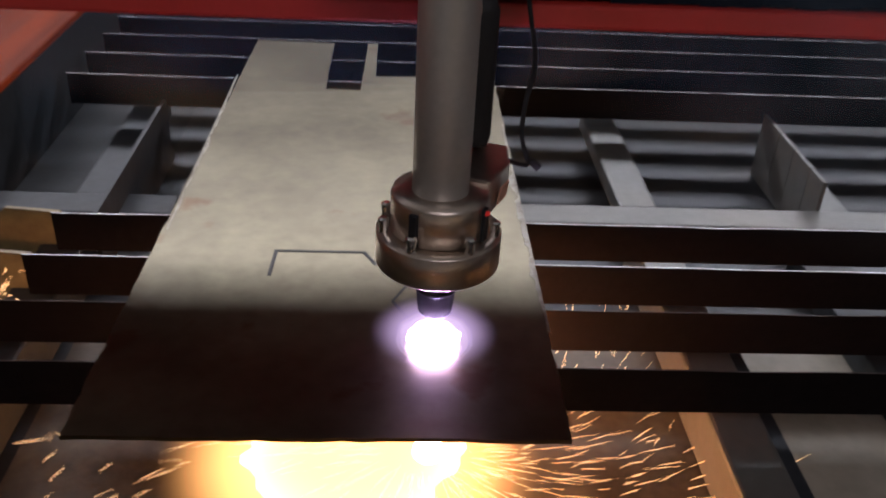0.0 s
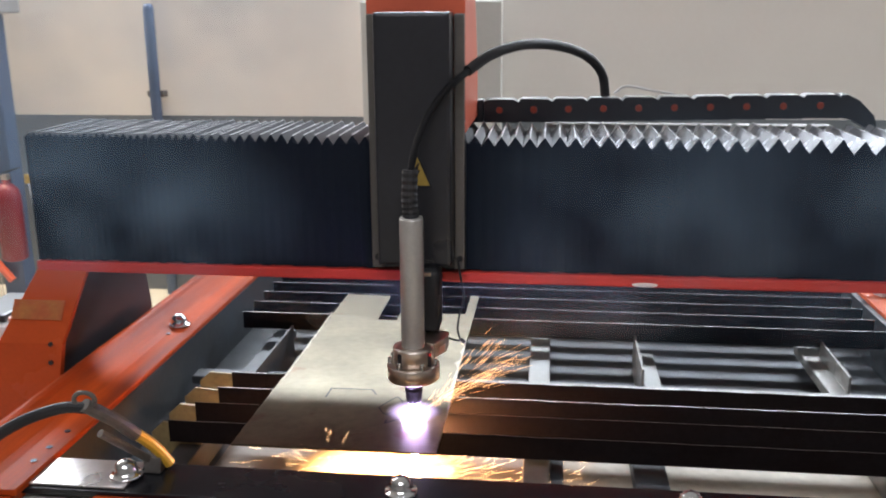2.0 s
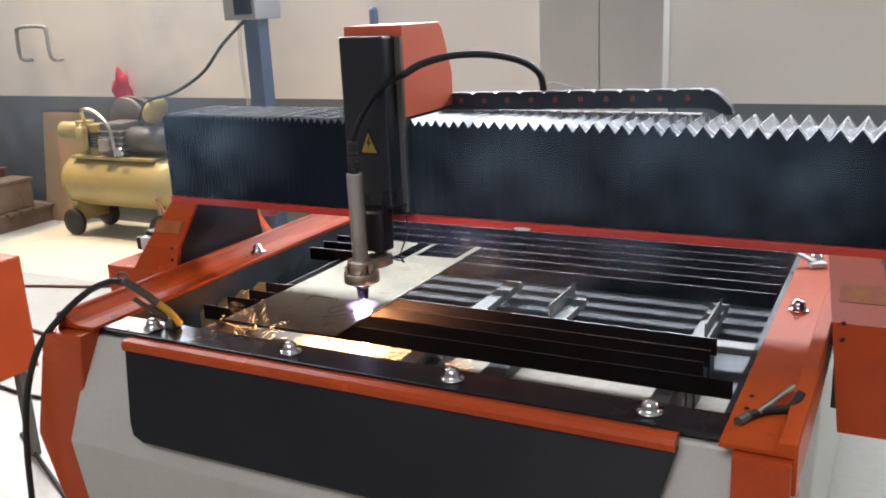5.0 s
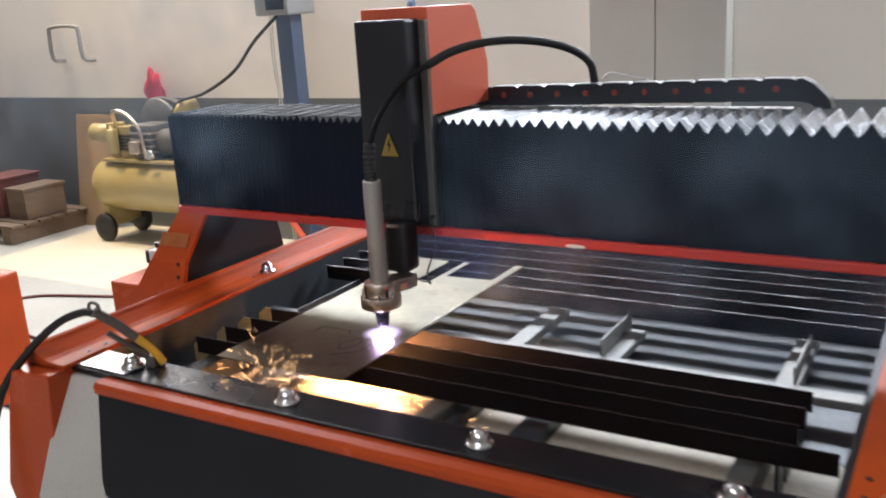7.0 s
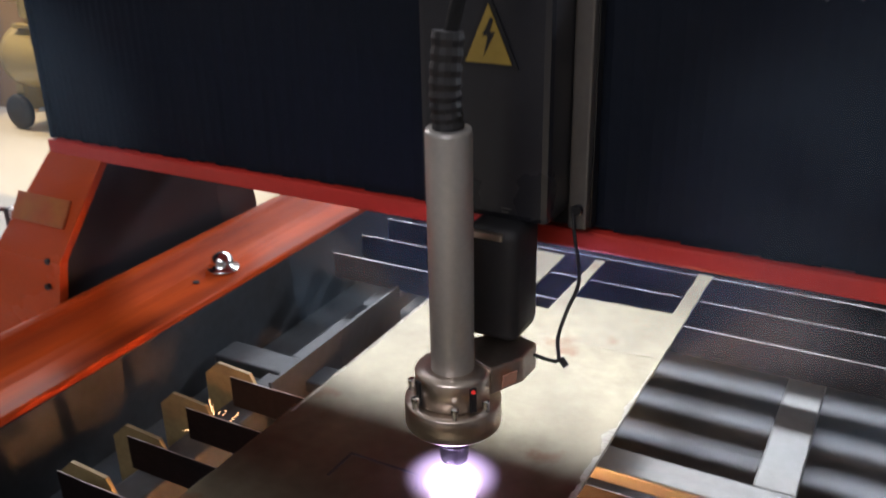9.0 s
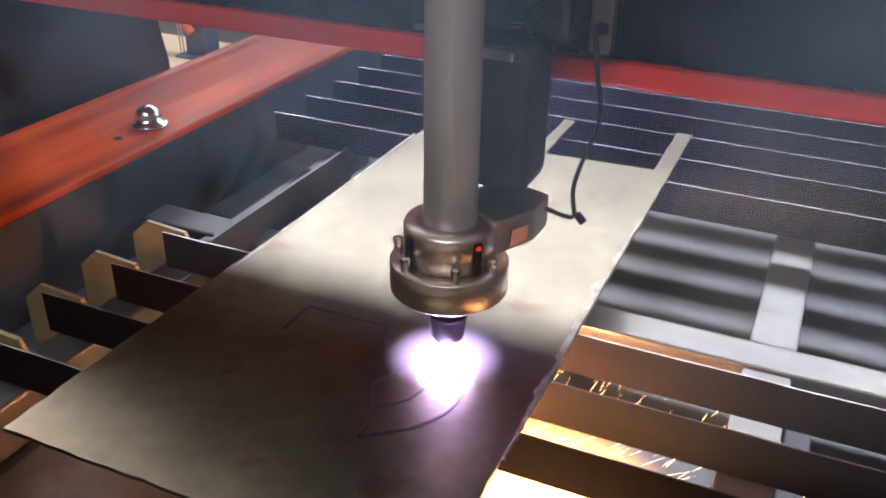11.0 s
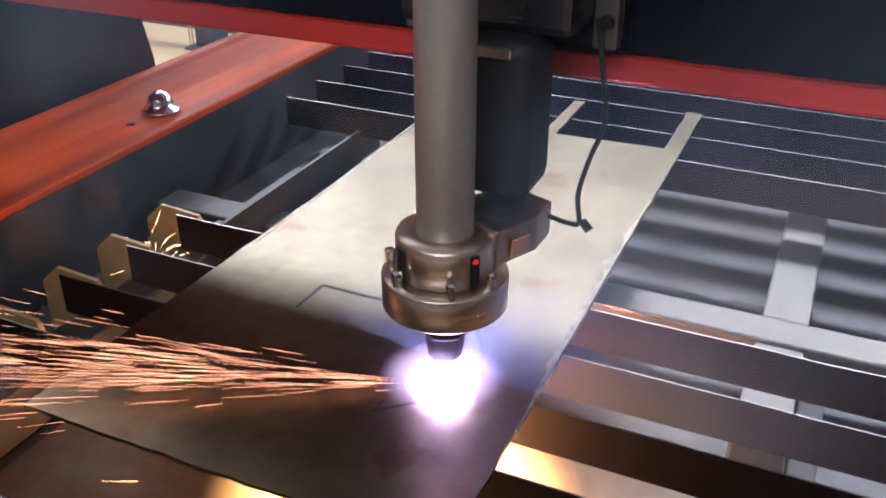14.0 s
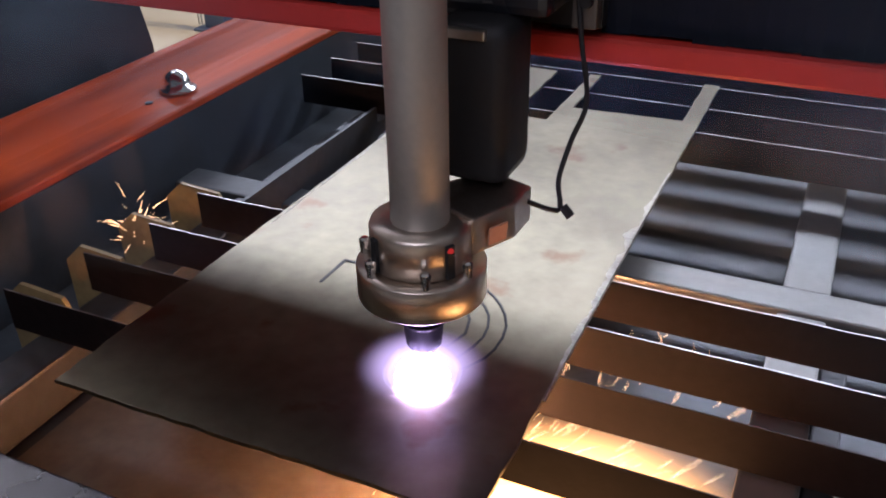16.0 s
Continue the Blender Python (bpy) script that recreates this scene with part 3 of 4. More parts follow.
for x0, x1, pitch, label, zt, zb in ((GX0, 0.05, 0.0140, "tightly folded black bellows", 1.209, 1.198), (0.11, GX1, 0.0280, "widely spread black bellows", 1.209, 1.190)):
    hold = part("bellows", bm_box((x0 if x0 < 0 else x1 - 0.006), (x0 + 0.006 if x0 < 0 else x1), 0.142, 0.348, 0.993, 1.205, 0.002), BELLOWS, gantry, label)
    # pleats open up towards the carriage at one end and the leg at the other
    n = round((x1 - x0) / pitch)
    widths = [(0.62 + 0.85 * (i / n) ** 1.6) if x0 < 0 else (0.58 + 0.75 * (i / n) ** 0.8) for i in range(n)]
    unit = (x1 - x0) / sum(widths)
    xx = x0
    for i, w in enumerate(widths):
        # tops turn paler away from the carriage, reflected daylight put into the cloth
        me = fold_mesh(w * unit, zt, zt - (zt - zb) * min(1.25, w), BELLOWS_TOP if x0 < 0 or i < 4 else BELLOWS_HALF_SHEEN if i < 0.27 * n else BELLOWS_SHEEN)
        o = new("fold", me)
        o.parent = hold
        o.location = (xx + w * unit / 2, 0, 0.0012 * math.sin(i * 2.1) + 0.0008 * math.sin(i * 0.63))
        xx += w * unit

# cable chain lying behind the bellows
chain = part("cable_chain", bm_box(0.30, 0.79, 0.355, 0.395, 1.197, 1.203), STRIP, gantry, "grey tray under the chain")
link = bm_prism([(0.0, 0.0), (0.0612, 0.0), (0.0612, 0.036), (0.052, 0.041), (0.006, 0.041), (0.0, 0.036)], "y", 0.0, 0.036, 0.001)
link0 = part("chain_link", link, BLACK_GLOSS, chain, "black plastic chain link", pose(0.190, 0.357, 1.206))
dot0 = part("link_pin", bm_lathe([(0.0062, 0), (0.0055, 0.0025)], 12), PIN, chain, "dull orange pin", pose(0.218, 0.357, 1.228, 90, 0, 0))
for i in range(1, 10):
    again(link0, chain, pose(0.190 + 0.0605 * i, 0.357, 1.206 + 0.0012 * i))
    again(dot0, chain, pose(0.218 + 0.0605 * i, 0.357, 1.228 + 0.0012 * i, 90, 0, 0))
part("chain_start", bm_prism([(0.150, 1.206), (0.1895, 1.206), (0.1895, 1.246), (0.172, 1.244)], "y", 0.357, 0.393, 0.001), BLACK_GLOSS, chain, "black tapered chain start")
part("chain_end", bm_prism([(0.7952, 1.218), (0.7952, 1.257), (0.806, 1.258), (0.826, 1.248), (0.852, 1.222), (0.858, 1.204), (0.836, 1.203), (0.818, 1.214)], "y", 0.357, 0.393, 0.001), BLACK_GLOSS, chain, "black tapered chain end")
wire = part("white_wire", bm_sweep([(0.42, 0.40, 1.255), (0.44, 0.39, 1.268), (0.48, 0.385, 1.262), (0.52, 0.38, 1.256)], 0.0025, 6), WHITE, chain)

# legs, mirrored about the middle of the table
for s in (-1, 1):
    c = 0.305
    X = lambda u: c + s * u
    # dark inner cheek with a slanted front edge and rounded back
    part("leg_cheek", bm_prism([(0.150, 0.972), (0.075, 0.865), (0.068, 0.800), (0.068, 0.70), (0.43, 0.70), (0.43, 0.83), (0.415, 0.90), (0.38, 0.95), (0.33, 0.972)], "x",
                               min(X(0.800), X(0.812)), max(X(0.800), X(0.812)), 0.002), BLACK, gantry, "dark grey leg cheek")
    fl = bmesh.new()
    ring = []
    for u0, u1, y, z in ((0.772, 0.858, 0.146, 0.985), (0.792, 0.905, 0.072, 0.868), (0.800, 0.955, 0.064, 0.800), (0.815, 0.955, 0.064, 0.655)):
        ring.append([fl.verts.new((X(u), yy, z)) for u, yy in ((u0, y), (u1, y), (u1, y + 0.012), (u0, y + 0.012))])
    for lo, hi in zip(ring, ring[1:]):
        for k in range(4):
            fl.faces.new((lo[k], lo[(k + 1) % 4], hi[(k + 1) % 4], hi[k]))
    fl.faces.new(ring[0]), fl.faces.new(ring[-1])
    part("leg_flange", fl, ORANGE, gantry, "orange folded sheet leg")
    part("warning_strip", bm_box(min(X(0.80), X(0.89)), max(X(0.80), X(0.89)), -0.0015, 0.0, 0.0, 0.034), WORN_SIGN, gantry, "worn yellow warning strip", pose(0, 0.0925, 0.903, -32.3, 0, 0))
    part("foot_block", bm_box(min(X(0.82), X(1.075)), max(X(0.82), X(1.075)), 0.080, 0.40, 0.655, 0.798, 0.006), ORANGE, gantry, "orange drive housing")
    part("outer_cheek", bm_prism([(0.150, 0.985), (0.080, 0.800), (0.43, 0.800), (0.40, 0.94), (0.345, 0.985)], "x", min(X(0.855), X(0.862)), max(X(0.855), X(0.862)), 0.002), ORANGE, gantry, "orange leg plate")
    for y, z in ((0.078, 0.868), (0.072, 0.838)):
        part("screw", bm_lathe([(0.004, 0), (0.004, 0.004)], 10), BLACK, gantry, "", pose(X(0.812), y - 0.004, z, 90, 0, 0))
motor = part("drive_motor", bm_box(-0.775, -0.615, 0.215, 0.385, 0.800, 0.842, 0.008), WHITE, gantry, "white motor box with black ends on the drive housing")
part("motor_cap", bm_box(-0.800, -0.772, 0.225, 0.375, 0.798, 0.836, 0.006), BLACK_GLOSS, motor, "black end cap")
part("motor_lid", bm_box(-0.765, -0.690, 0.230, 0.370, 0.843, 0.858, 0.005), BLACK_GLOSS, motor, "black lid")
part("motor_plug", bm_box(-0.655, -0.605, 0.205, 0.265, 0.843, 0.872, 0.006), BLACK_GLOSS, motor, "black plug")
part("plug_ring", bm_lathe([(0.014, 0), (0.016, 0.004), (0.014, 0.012)], 14), TAG, motor, "orange plug ring", pose(-0.668, 0.235, 0.843))
part("limit_switch", bm_prism([(-0.585, 1.115), (-0.570, 1.115), (-0.558, 1.03), (-0.566, 1.015), (-0.578, 1.03)], "y", 0.19, 0.225, 0.002), WHITE, gantry, "white limit switch bracket")
part("limit_cap", bm_box(-0.590, -0.566, 0.188, 0.227, 1.115, 1.132, 0.003), YELLOW, gantry, "yellow switch cap")

# ---- torch carriage ----
carr = thing("torch_carriage", "salmon orange housing with a black cover and a grey plasma torch", "torch carriage")
part("back_plate", bm_prism([(0.128, 1.418), (0.300, 1.418), (0.318, 1.405), (0.362, 1.300), (0.362, 1.217), (0.128, 1.217)], "x", -0.083, 0.067, 0.002), SALMON, carr, "salmon orange painted sheet housing")
part("slide_plate", bm_box(-0.083, 0.067, 0.130, 0.142, 1.000, 1.215, 0.001), BLACK, carr, "black slide plate")
part("cover", bm_box(-0.064, 0.050, 0.074, 0.126, 1.018, 1.398, 0.006), BLACK_GLOSS, carr, "glossy black slide cover")
for x in (-0.0815, 0.0505):
    st = part("guide_strip", bm_box(x, x + 0.016, 0.118, 0.129, 1.002, 1.395, 0.002), STRIP, carr, "worn grey guide strip")
    part("strip_screw", bm_lathe([(0.005, 0), (0.004, 0.003)], 12), BLACK, st, "", pose(x + 0.009, 0.117, 1.020, 90, 0, 0))
# yellow warning triangle with a black border and flash
tr = part("warning_sign", bm_prism([(-0.026, 1.142), (0.024, 1.142), (-0.001, 1.198)], "y", 0.0722, 0.0738), BLACK, carr, "yellow high voltage warning triangle")
part("sign_face", bm_prism([(-0.0205, 1.1455), (0.0185, 1.1455), (-0.001, 1.190)], "y", 0.0712, 0.0722), SIGN, tr, "yellow face")
part("flash_mark", bm_prism([(0.001, 1.180), (-0.006, 1.166), (-0.001, 1.1665), (-0.0045, 1.151), (0.005, 1.1695), (0.0005, 1.169), (0.0035, 1.179)], "y", 0.0704, 0.0712), BLACK, tr, "black flash mark")
for k, w in enumerate((0.016, 0.011)):
    part("label_bar", bm_box(0.010, 0.010 + w * 0.55, 0.0732, 0.0738, 1.028 - 0.003 * k, 1.0290 - 0.003 * k), STRIP, carr, "tiny white printed bar")
# lifter motor under the cover
part("lifter_body", bm_box(-0.012, 0.034, 0.050, 0.100, 0.919, 1.019, 0.009), RUBBER, carr, "black rounded lifter sleeve", None, True)
part("lifter_neck", bm_lathe([(0.013, 0.895), (0.013, 0.922)], 20, centre=(0.010, 0.072)), NOZZLE, carr)
part("lifter_rim", bm_box(-0.006, 0.022, 0.0475, 0.056, 1.010, 1.016, 0.001), STEEL, carr, "worn bright edge")
TX, TY = 0.0, 0.004
part("torch_tube", bm_lathe([(0.0165, 0.893), (0.0175, 0.895), (0.0175, 1.108), (0.0165, 1.112)], 40, centre=(TX, TY)), TUBE, carr, "grey metal torch tube", None, True)
part("collar", bm_lathe([(0.0290, 0.888), (0.0306, 0.889), (0.0306, 0.912), (0.0295, 0.9150), (0.018, 0.9150)], 44, centre=(TX, TY)), STEEL, carr, "turned steel upper collar", None, True)
ringp = part("clamp_ring", bm_lathe([(0.032, 0.864), (0.0385, 0.8650), (0.0395, 0.8660), (0.0395, 0.8865), (0.0388, 0.8875), (0.031, 0.888)], 56, centre=(TX, TY)), STEEL, carr, "turned steel clamp ring", None, True)
for a in (192, 240, 300, 345, 60, 120, 160):
    x, y = TX + 0.0352 * math.cos(radians(a)), TY + 0.0352 * math.sin(radians(a))
    st = part("stud", bm_lathe([(0.0030, 0.888), (0.0030, 0.894), (0.0034, 0.8945), (0.0034, 0.8975), (0.002, 0.8985)], 12), CHROME, ringp, "bright small stud", pose(x, y, 0))
for a in (238, 328):
    x, y = TX + 0.0310 * math.cos(radians(a)), TY + 0.0310 * math.sin(radians(a))
    part("clip", bm_box(-0.0028, 0.0028, -0.0018, 0.0018, 0.889, 0.911, 0.001), RUBBER, ringp, "", pose(x, y, 0, 0, 0, a + 90))
part("led_mark", bm_lathe([(0.0018, 0), (0.0015, 0.003)], 10), glow("red_led", (1.0, 0.06, 0.05), 0.45), carr, "small red lamp", pose(0.0262, -0.0135, 0.908, 70, 0, 60))
arm = part("bracket", bm_prism([(0.002, 0.022), (0.031, 0.010), (0.046, 0.040), (0.047, 0.066), (0.014, 0.078), (-0.006, 0.050)], "z", 0.893, 0.917, 0.002), STEEL, carr, "steel bracket arm")
part("tag_label", bm_box(-0.007, 0.007, -0.001, 0.0, -0.006, 0.006), TAG, arm, "orange printed tag", pose(0.0405, 0.025, 0.903, 8, 0, 63))
part("nozzle", bm_lathe([(0.0085, 0.8225), (0.0112, 0.826), (0.0122, 0.834), (0.0128, 0.842), (0.0132, 0.850), (0.0170, 0.8535), (0.0185, 0.863)], 32, centre=(TX, TY)), NOZZLE, carr, "black torch nozzle", None, True)
part("nozzle_ring", bm_lathe([(0.0134, 0.8425), (0.0138, 0.844), (0.0134, 0.8455)], 32, centre=(TX, TY)), NOZZLE, carr, "", None, True)
part("cable_boot", bm_sweep([(TX, TY, 1.110), (TX - 0.002, TY, 1.140), (TX - 0.001, TY + 0.004, 1.180)], 0.0110, 16, 8, ribs=0.10), RUBBER, carr, "black rubber boot")
part("torch_cable", bm_sweep([(TX - 0.001, TY + 0.004, 1.172), (TX + 0.004, TY + 0.014, 1.205), (TX + 0.013, TY + 0.030, 1.235), (TX + 0.026, TY + 0.048, 1.262), (0.042, 0.064, 1.284), (0.060, 0.085, 1.302), (0.076, 0.118, 1.314)], 0.0052, 12, 5, ribs=0.06),
     CABLE, carr, "black ribbed torch cable")
part("signal_wire", bm_sweep([(0.0545, 0.117, 1.022), (0.060, 0.112, 0.995), (0.0665, 0.108, 0.960), (0.061, 0.098, 0.937), (0.0585, 0.084, 0.916), (0.063, 0.075, 0.901), (0.058, 0.068, 0.902), (0.046, 0.060, 0.909)], 0.0017, 8, 6), RUBBER, carr, "thin black signal wire")
part("wire_tip", bm_sweep([(0.065, 0.075, 0.902), (0.071, 0.073, 0.897)], 0.003, 8, 1), RUBBER, carr)
# hose from the housing to the cable chain
hose = part("hose", bm_sweep([(0.072, 0.112, 1.312), (0.105, 0.150, 1.334), (0.150, 0.210, 1.346), (0.205, 0.280, 1.342), (0.255, 0.345, 1.322), (0.284, 0.385, 1.290), (0.292, 0.392, 1.250)], 0.0082, 14, 8), RUBBER, carr, "black hose bending over to the chain")

# plasma arc under the nozzle
arc = thing("plasma_arc", "blinding violet-white plasma arc under the nozzle", "plasma arc")
def ball(rx, rz, seg=24):
    return bm_lathe([(rx * math.sin(math.pi * (k + 0.5) / 12), -rz * math.cos(math.pi * (k + 0.5) / 12)) for k in range(12)], seg)
def ragged(bm, amount, seed):
    for v in bm.verts:
        v.co *= 1 + amount * noise.noise(v.co * 150 + Vector((seed, 0, 0)))
    return bm


part("core", ragged(ball(0.0168, 0.0080, 32), 0.20, 3), ARC_CORE, arc, "white core", pose(0, 0, 0.8045), True)
# shells and disc build the lens bloom round the arc as glowing parts
for k in range(2):
    part("halo", ragged(ball(0.0230 + 0.0026 * k, 0.0102 + 0.0022 * k, 32), 0.07, 5), glow("bloom_shell", (0.84, 0.72, 1.0), 2.6, 0.13 - 0.06 * k), arc, "faint violet halo, the arc's bloom built as a glowing part", pose(0, 0, 0.8045), True)
part("halo", bm_lathe([(0.046, 0.810), (0.0455, 0.8104)], 40), soft_glow("bloom_disc", (0.74, 0.58, 1.0), 2.4, 0.42, 0.046), arc, "faint violet halo, the arc's bloom built as a glowing part")
jet = part("molten_jet", bm_lathe([(0.010, 0.6965), (0.012, 0.700), (0.007, 0.715), (0.004, 0.745), (0.003, 0.790)], 20), MOLTEN, arc, "glowing molten jet below the sheet", None, True)


def puddle(r, h, seed):
    bm = bm_lathe([(0.001, 0.6958), (r, 0.6963), (r * 0.86, 0.6963 + h * 0.5), (r * 0.55, 0.6963 + h * 0.85), (r * 0.2, 0.6963 + h)], 36)
    for v in bm.verts:
        k = 1 + 0.35 * noise.noise(Vector((v.co.x * 30, v.co.y * 30, seed)))
        v.co.x, v.co.y = v.co.x * k * 1.35, v.co.y * k * 0.80
    return bm


# the puddle's emission also carries the jet's burnt-out glare on the floor
splash = part("splash_and_glare", puddle(0.060, 0.005, 3.0), glow("splash", (1.0, 0.56, 0.22), 34.0), arc, "white-hot splash and the jet's glare on the bed floor")
# emissive disc paints the orange glow on the bed floor round the splash
part("splash_glow_disc", bm_lathe([(0.145, 0.7030), (0.144, 0.7033)], 40), soft_glow("splash_glow", (1.0, 0.48, 0.15), 7.0, 0.85, 0.145), splash, "orange glow disc laid round the splash")


def streaks(n, seed, make, material, name, parent, label, radius=0.0006):
    """Many thin spark streaks in one mesh."""
    rng, bm = random.Random(seed), bmesh.new()
    for _ in range(n):
        p, q = make(rng)
        p, q = Vector(p), Vector(q)
        d = q - p
        if d.length < 1e-5:
            continue
        u = d.orthogonal().normalized()
        w = d.normalized().cross(u)
        r = radius * rng.uniform(0.5, 1.3)
        base = [bm.verts.new(p + d * 0.4 + r * (u * math.cos(a) + w * math.sin(a))) for a in (0, 2.09, 4.19)]
        a, b = bm.verts.new(p), bm.verts.new(q)
        for k in range(3):
            bm.faces.new((a, base[k], base[(k + 1) % 3]))
            bm.faces.new((b, base[(k + 1) % 3], base[k]))
    ob = part(name, bm, material, parent, label)
    return ob


def under(rng):
    a, r, l = rng.uniform(-1.75, 1.4), 0.03 + 0.24 * rng.random() ** 1.4, rng.uniform(0.008, 0.034)
    z = 0.6995 + 0.022 * rng.random() * (1 - r / 0.3)
    return (r * math.cos(a), r * math.sin(a), z), ((r + l) * math.cos(a + 0.05), (r + l) * math.sin(a + 0.05), z + rng.uniform(-0.004, 0.008))


shower = thing("spark_shower", "orange sparks skimming over the bed floor", "sparks")
tagged(shower, kind="stuff")
streaks(620, 3, under, SPARK, "spark", shower, "short orange spark streaks", 0.00014)
skim = thing("spark_skim", "orange sparks skimming out behind the cut", "sparks")
tagged(skim, kind="stuff")
streaks(360, 31, under, SPARK, "spark", skim, "short orange spark streaks", 0.00013)


def jet_make(spread, length):
    def make(rng):
        l = length * rng.random() ** 0.7
        a, b = rng.gauss(0, spread), rng.gauss(0, spread)
        d = Vector((1, a, b)).normalized()
        e = (d + Vector((0, rng.gauss(0, 0.025), rng.gauss(0, 0.025)))).normalized()
        p = d * (0.02 + l)
        return p, p + e * rng.uniform(0.012, 0.07)
    return make


def fan_make(rng):
    l = 0.015 + 0.165 * rng.random() ** 0.9
    a = rng.gauss(0, 0.16)
    d = Vector((1, a, rng.gauss(0, 0.07) + 0.5 * abs(a))).normalized()
    p = d * l
    return p, p + (d + Vector((0, a * 0.4, -0.9 * l))).normalized() * rng.uniform(0.008, 0.045)


fan = thing("spark_fan", "short golden fan of sparks beside the torch", "sparks")
tagged(fan, kind="stuff")
streaks(260, 21, fan_make, glow("golden_spark", (1.0, 0.50, 0.22), 4.5), "spark", fan, "short golden spark streaks", 0.00012)
spray = thing("spark_jet", "thin fan of orange sparks thrown from the cut", "sparks")
tagged(spray, kind="stuff")
streaks(330, 8, jet_make(0.066, 0.32), SPARK_DIM, "spark", spray, "long orange spark streaks", 0.00006)


def fountain(width, height, longest):
    def make(rng):
        a, up = rng.uniform(0, 2 * math.pi), rng.random()
        r = width * rng.random() ** 0.8
        z = height * up * up * (1 - r / (width * 1.7))
        d = Vector((math.cos(a) * 0.6, math.sin(a) * 0.6, 0.9 - 1.0 * r / width)).normalized() * rng.uniform(0.006, longest)
        p = Vector((r * math.cos(a), r * math.sin(a), z))
        return p, p + d
    return make


burst = thing("spark_burst", "small fountain of sparks bouncing in the bed", "sparks")
tagged(burst, kind="stuff")
streaks(110, 12, fountain(0.075, 0.12, 0.030), SPARK, "spark", burst, "short bright spark streaks", 0.00012)
star = thing("spark_star", "tiny star of sparks bursting beside the slats", "sparks")
tagged(star, kind="stuff")
streaks(40, 15, fountain(0.026, 0.045, 0.022), SPARK, "spark", star, "short bright spark streaks", 0.00018)


def smoke_mat(amount):
    """Thin smoke that thins out from the middle of each unit puff to its rim."""
    m = bpy.data.materials.new("thin_smoke")
    m.use_nodes = True
    n, l = m.node_tree.nodes, m.node_tree.links
    n.remove(n["Principled BSDF"])
    tc, nz, mr = n.new("ShaderNodeTexCoord"), n.new("ShaderNodeTexNoise"), n.new("ShaderNodeMapRange")
    nz.inputs["Scale"].default_value, nz.inputs["Detail"].default_value = 1.6, 5.0
    mr.inputs[1].default_value, mr.inputs[2].default_value, mr.inputs[3].default_value, mr.inputs[4].default_value = 0.30, 0.78, 0.0, amount
    flat, size, fade, both = n.new("ShaderNodeMapping"), n.new("ShaderNodeVectorMath"), n.new("ShaderNodeMapRange"), n.new("ShaderNodeMath")
    flat.inputs["Scale"].default_value = (1, 0.25, 1)
    size.operation, both.operation = "LENGTH", "MULTIPLY"
    fade.interpolation_type = "SMOOTHSTEP"
    fade.inputs[1].default_value, fade.inputs[2].default_value, fade.inputs[3].default_value, fade.inputs[4].default_value = 0.2, 0.85, 1.0, 0.0
    d, tr, mx = n.new("ShaderNodeBsdfDiffuse"), n.new("ShaderNodeBsdfTransparent"), n.new("ShaderNodeMixShader")
    d.inputs[0].default_value = (0.42, 0.63, 0.84, 1)
    l.new(tc.outputs["Object"], nz.inputs[0])
    l.new(tc.outputs["Object"], flat.inputs[0])
    l.new(flat.outputs[0], size.inputs[0])
    l.new(size.outputs["Value"], fade.inputs[0])
    l.new(nz.outputs[0], mr.inputs[0])
    l.new(mr.outputs[0], both.inputs[0])
    l.new(fade.outputs[0], both.inputs[1])
    l.new(both.outputs[0], mx.inputs[0])
    l.new(tr.outputs[0], mx.inputs[1])
    l.new(d.outputs[0], mx.inputs[2])
    l.new(mx.outputs[0], n["Material Output"].inputs[0])
    return m




def bowl():
    """A shallow open shell of unit width that bulges towards -y."""
    bm, rings = bmesh.new(), []
    for k in range(1, 8):
        u = k / 7
        rings.append([bm.verts.new((u * math.cos(a * 0.2618), -math.sqrt(max(0, 1 - u * u)), u * math.sin(a * 0.2618))) for a in range(24)])
    bm.faces.new(rings[0])
    for lo, hi in zip(rings, rings[1:]):
        for i in range(24):
            bm.faces.new((lo[i], lo[(i + 1) % 24], hi[(i + 1) % 24], hi[i]))
    return bm


def puffs(parent, spots, stuff):
    for x, y, z, r in spots:
        o = part("puff", bowl(), stuff, parent, "", pose(x, y, z, 0, 0, 20 * x) @ Matrix.Diagonal((r, r * 0.22, r * 0.8, 1)), True)
        o.visible_shadow = False


smoke = thing("smoke_haze", "thin bluish cutting smoke drifting off the bed", "smoke")
tagged(smoke, kind="stuff")
puffs(smoke, ((0.0, 0.0, 0.0, 0.30), (-0.22, 0.05, 0.05, 0.34), (-0.48, 0.10, 0.10, 0.36), (0.06, 0.14, 0.30, 0.30), (-0.26, 0.16, 0.28, 0.36), (-0.78, 0.16, 0.04, 0.42), (-1.06, 0.2, 0.0, 0.44)), smoke_mat(0.34))
drift = thing("smoke_veil", "pale blue smoke veil hanging before the gantry", "smoke")
tagged(drift, kind="stuff")
puffs(drift, ((0.0, 0.0, 0.0, 0.34), (0.30, 0.05, 0.02, 0.36), (0.58, 0.08, -0.02, 0.30)), smoke_mat(0.24))

bank = thing("smoke_bank", "low bank of pale smoke over the far slats", "smoke")
tagged(bank, kind="stuff")
puffs(bank, ((0.0, 0.0, 0.0, 0.42), (0.40, 0.06, 0.03, 0.46), (-0.36, 0.04, 0.02, 0.40), (0.75, 0.0, 0.05, 0.40)), smoke_mat(0.55))

plume = thing("smoke_plume", "broad pale plume of smoke rising out of the bed", "smoke")
tagged(plume, kind="stuff")
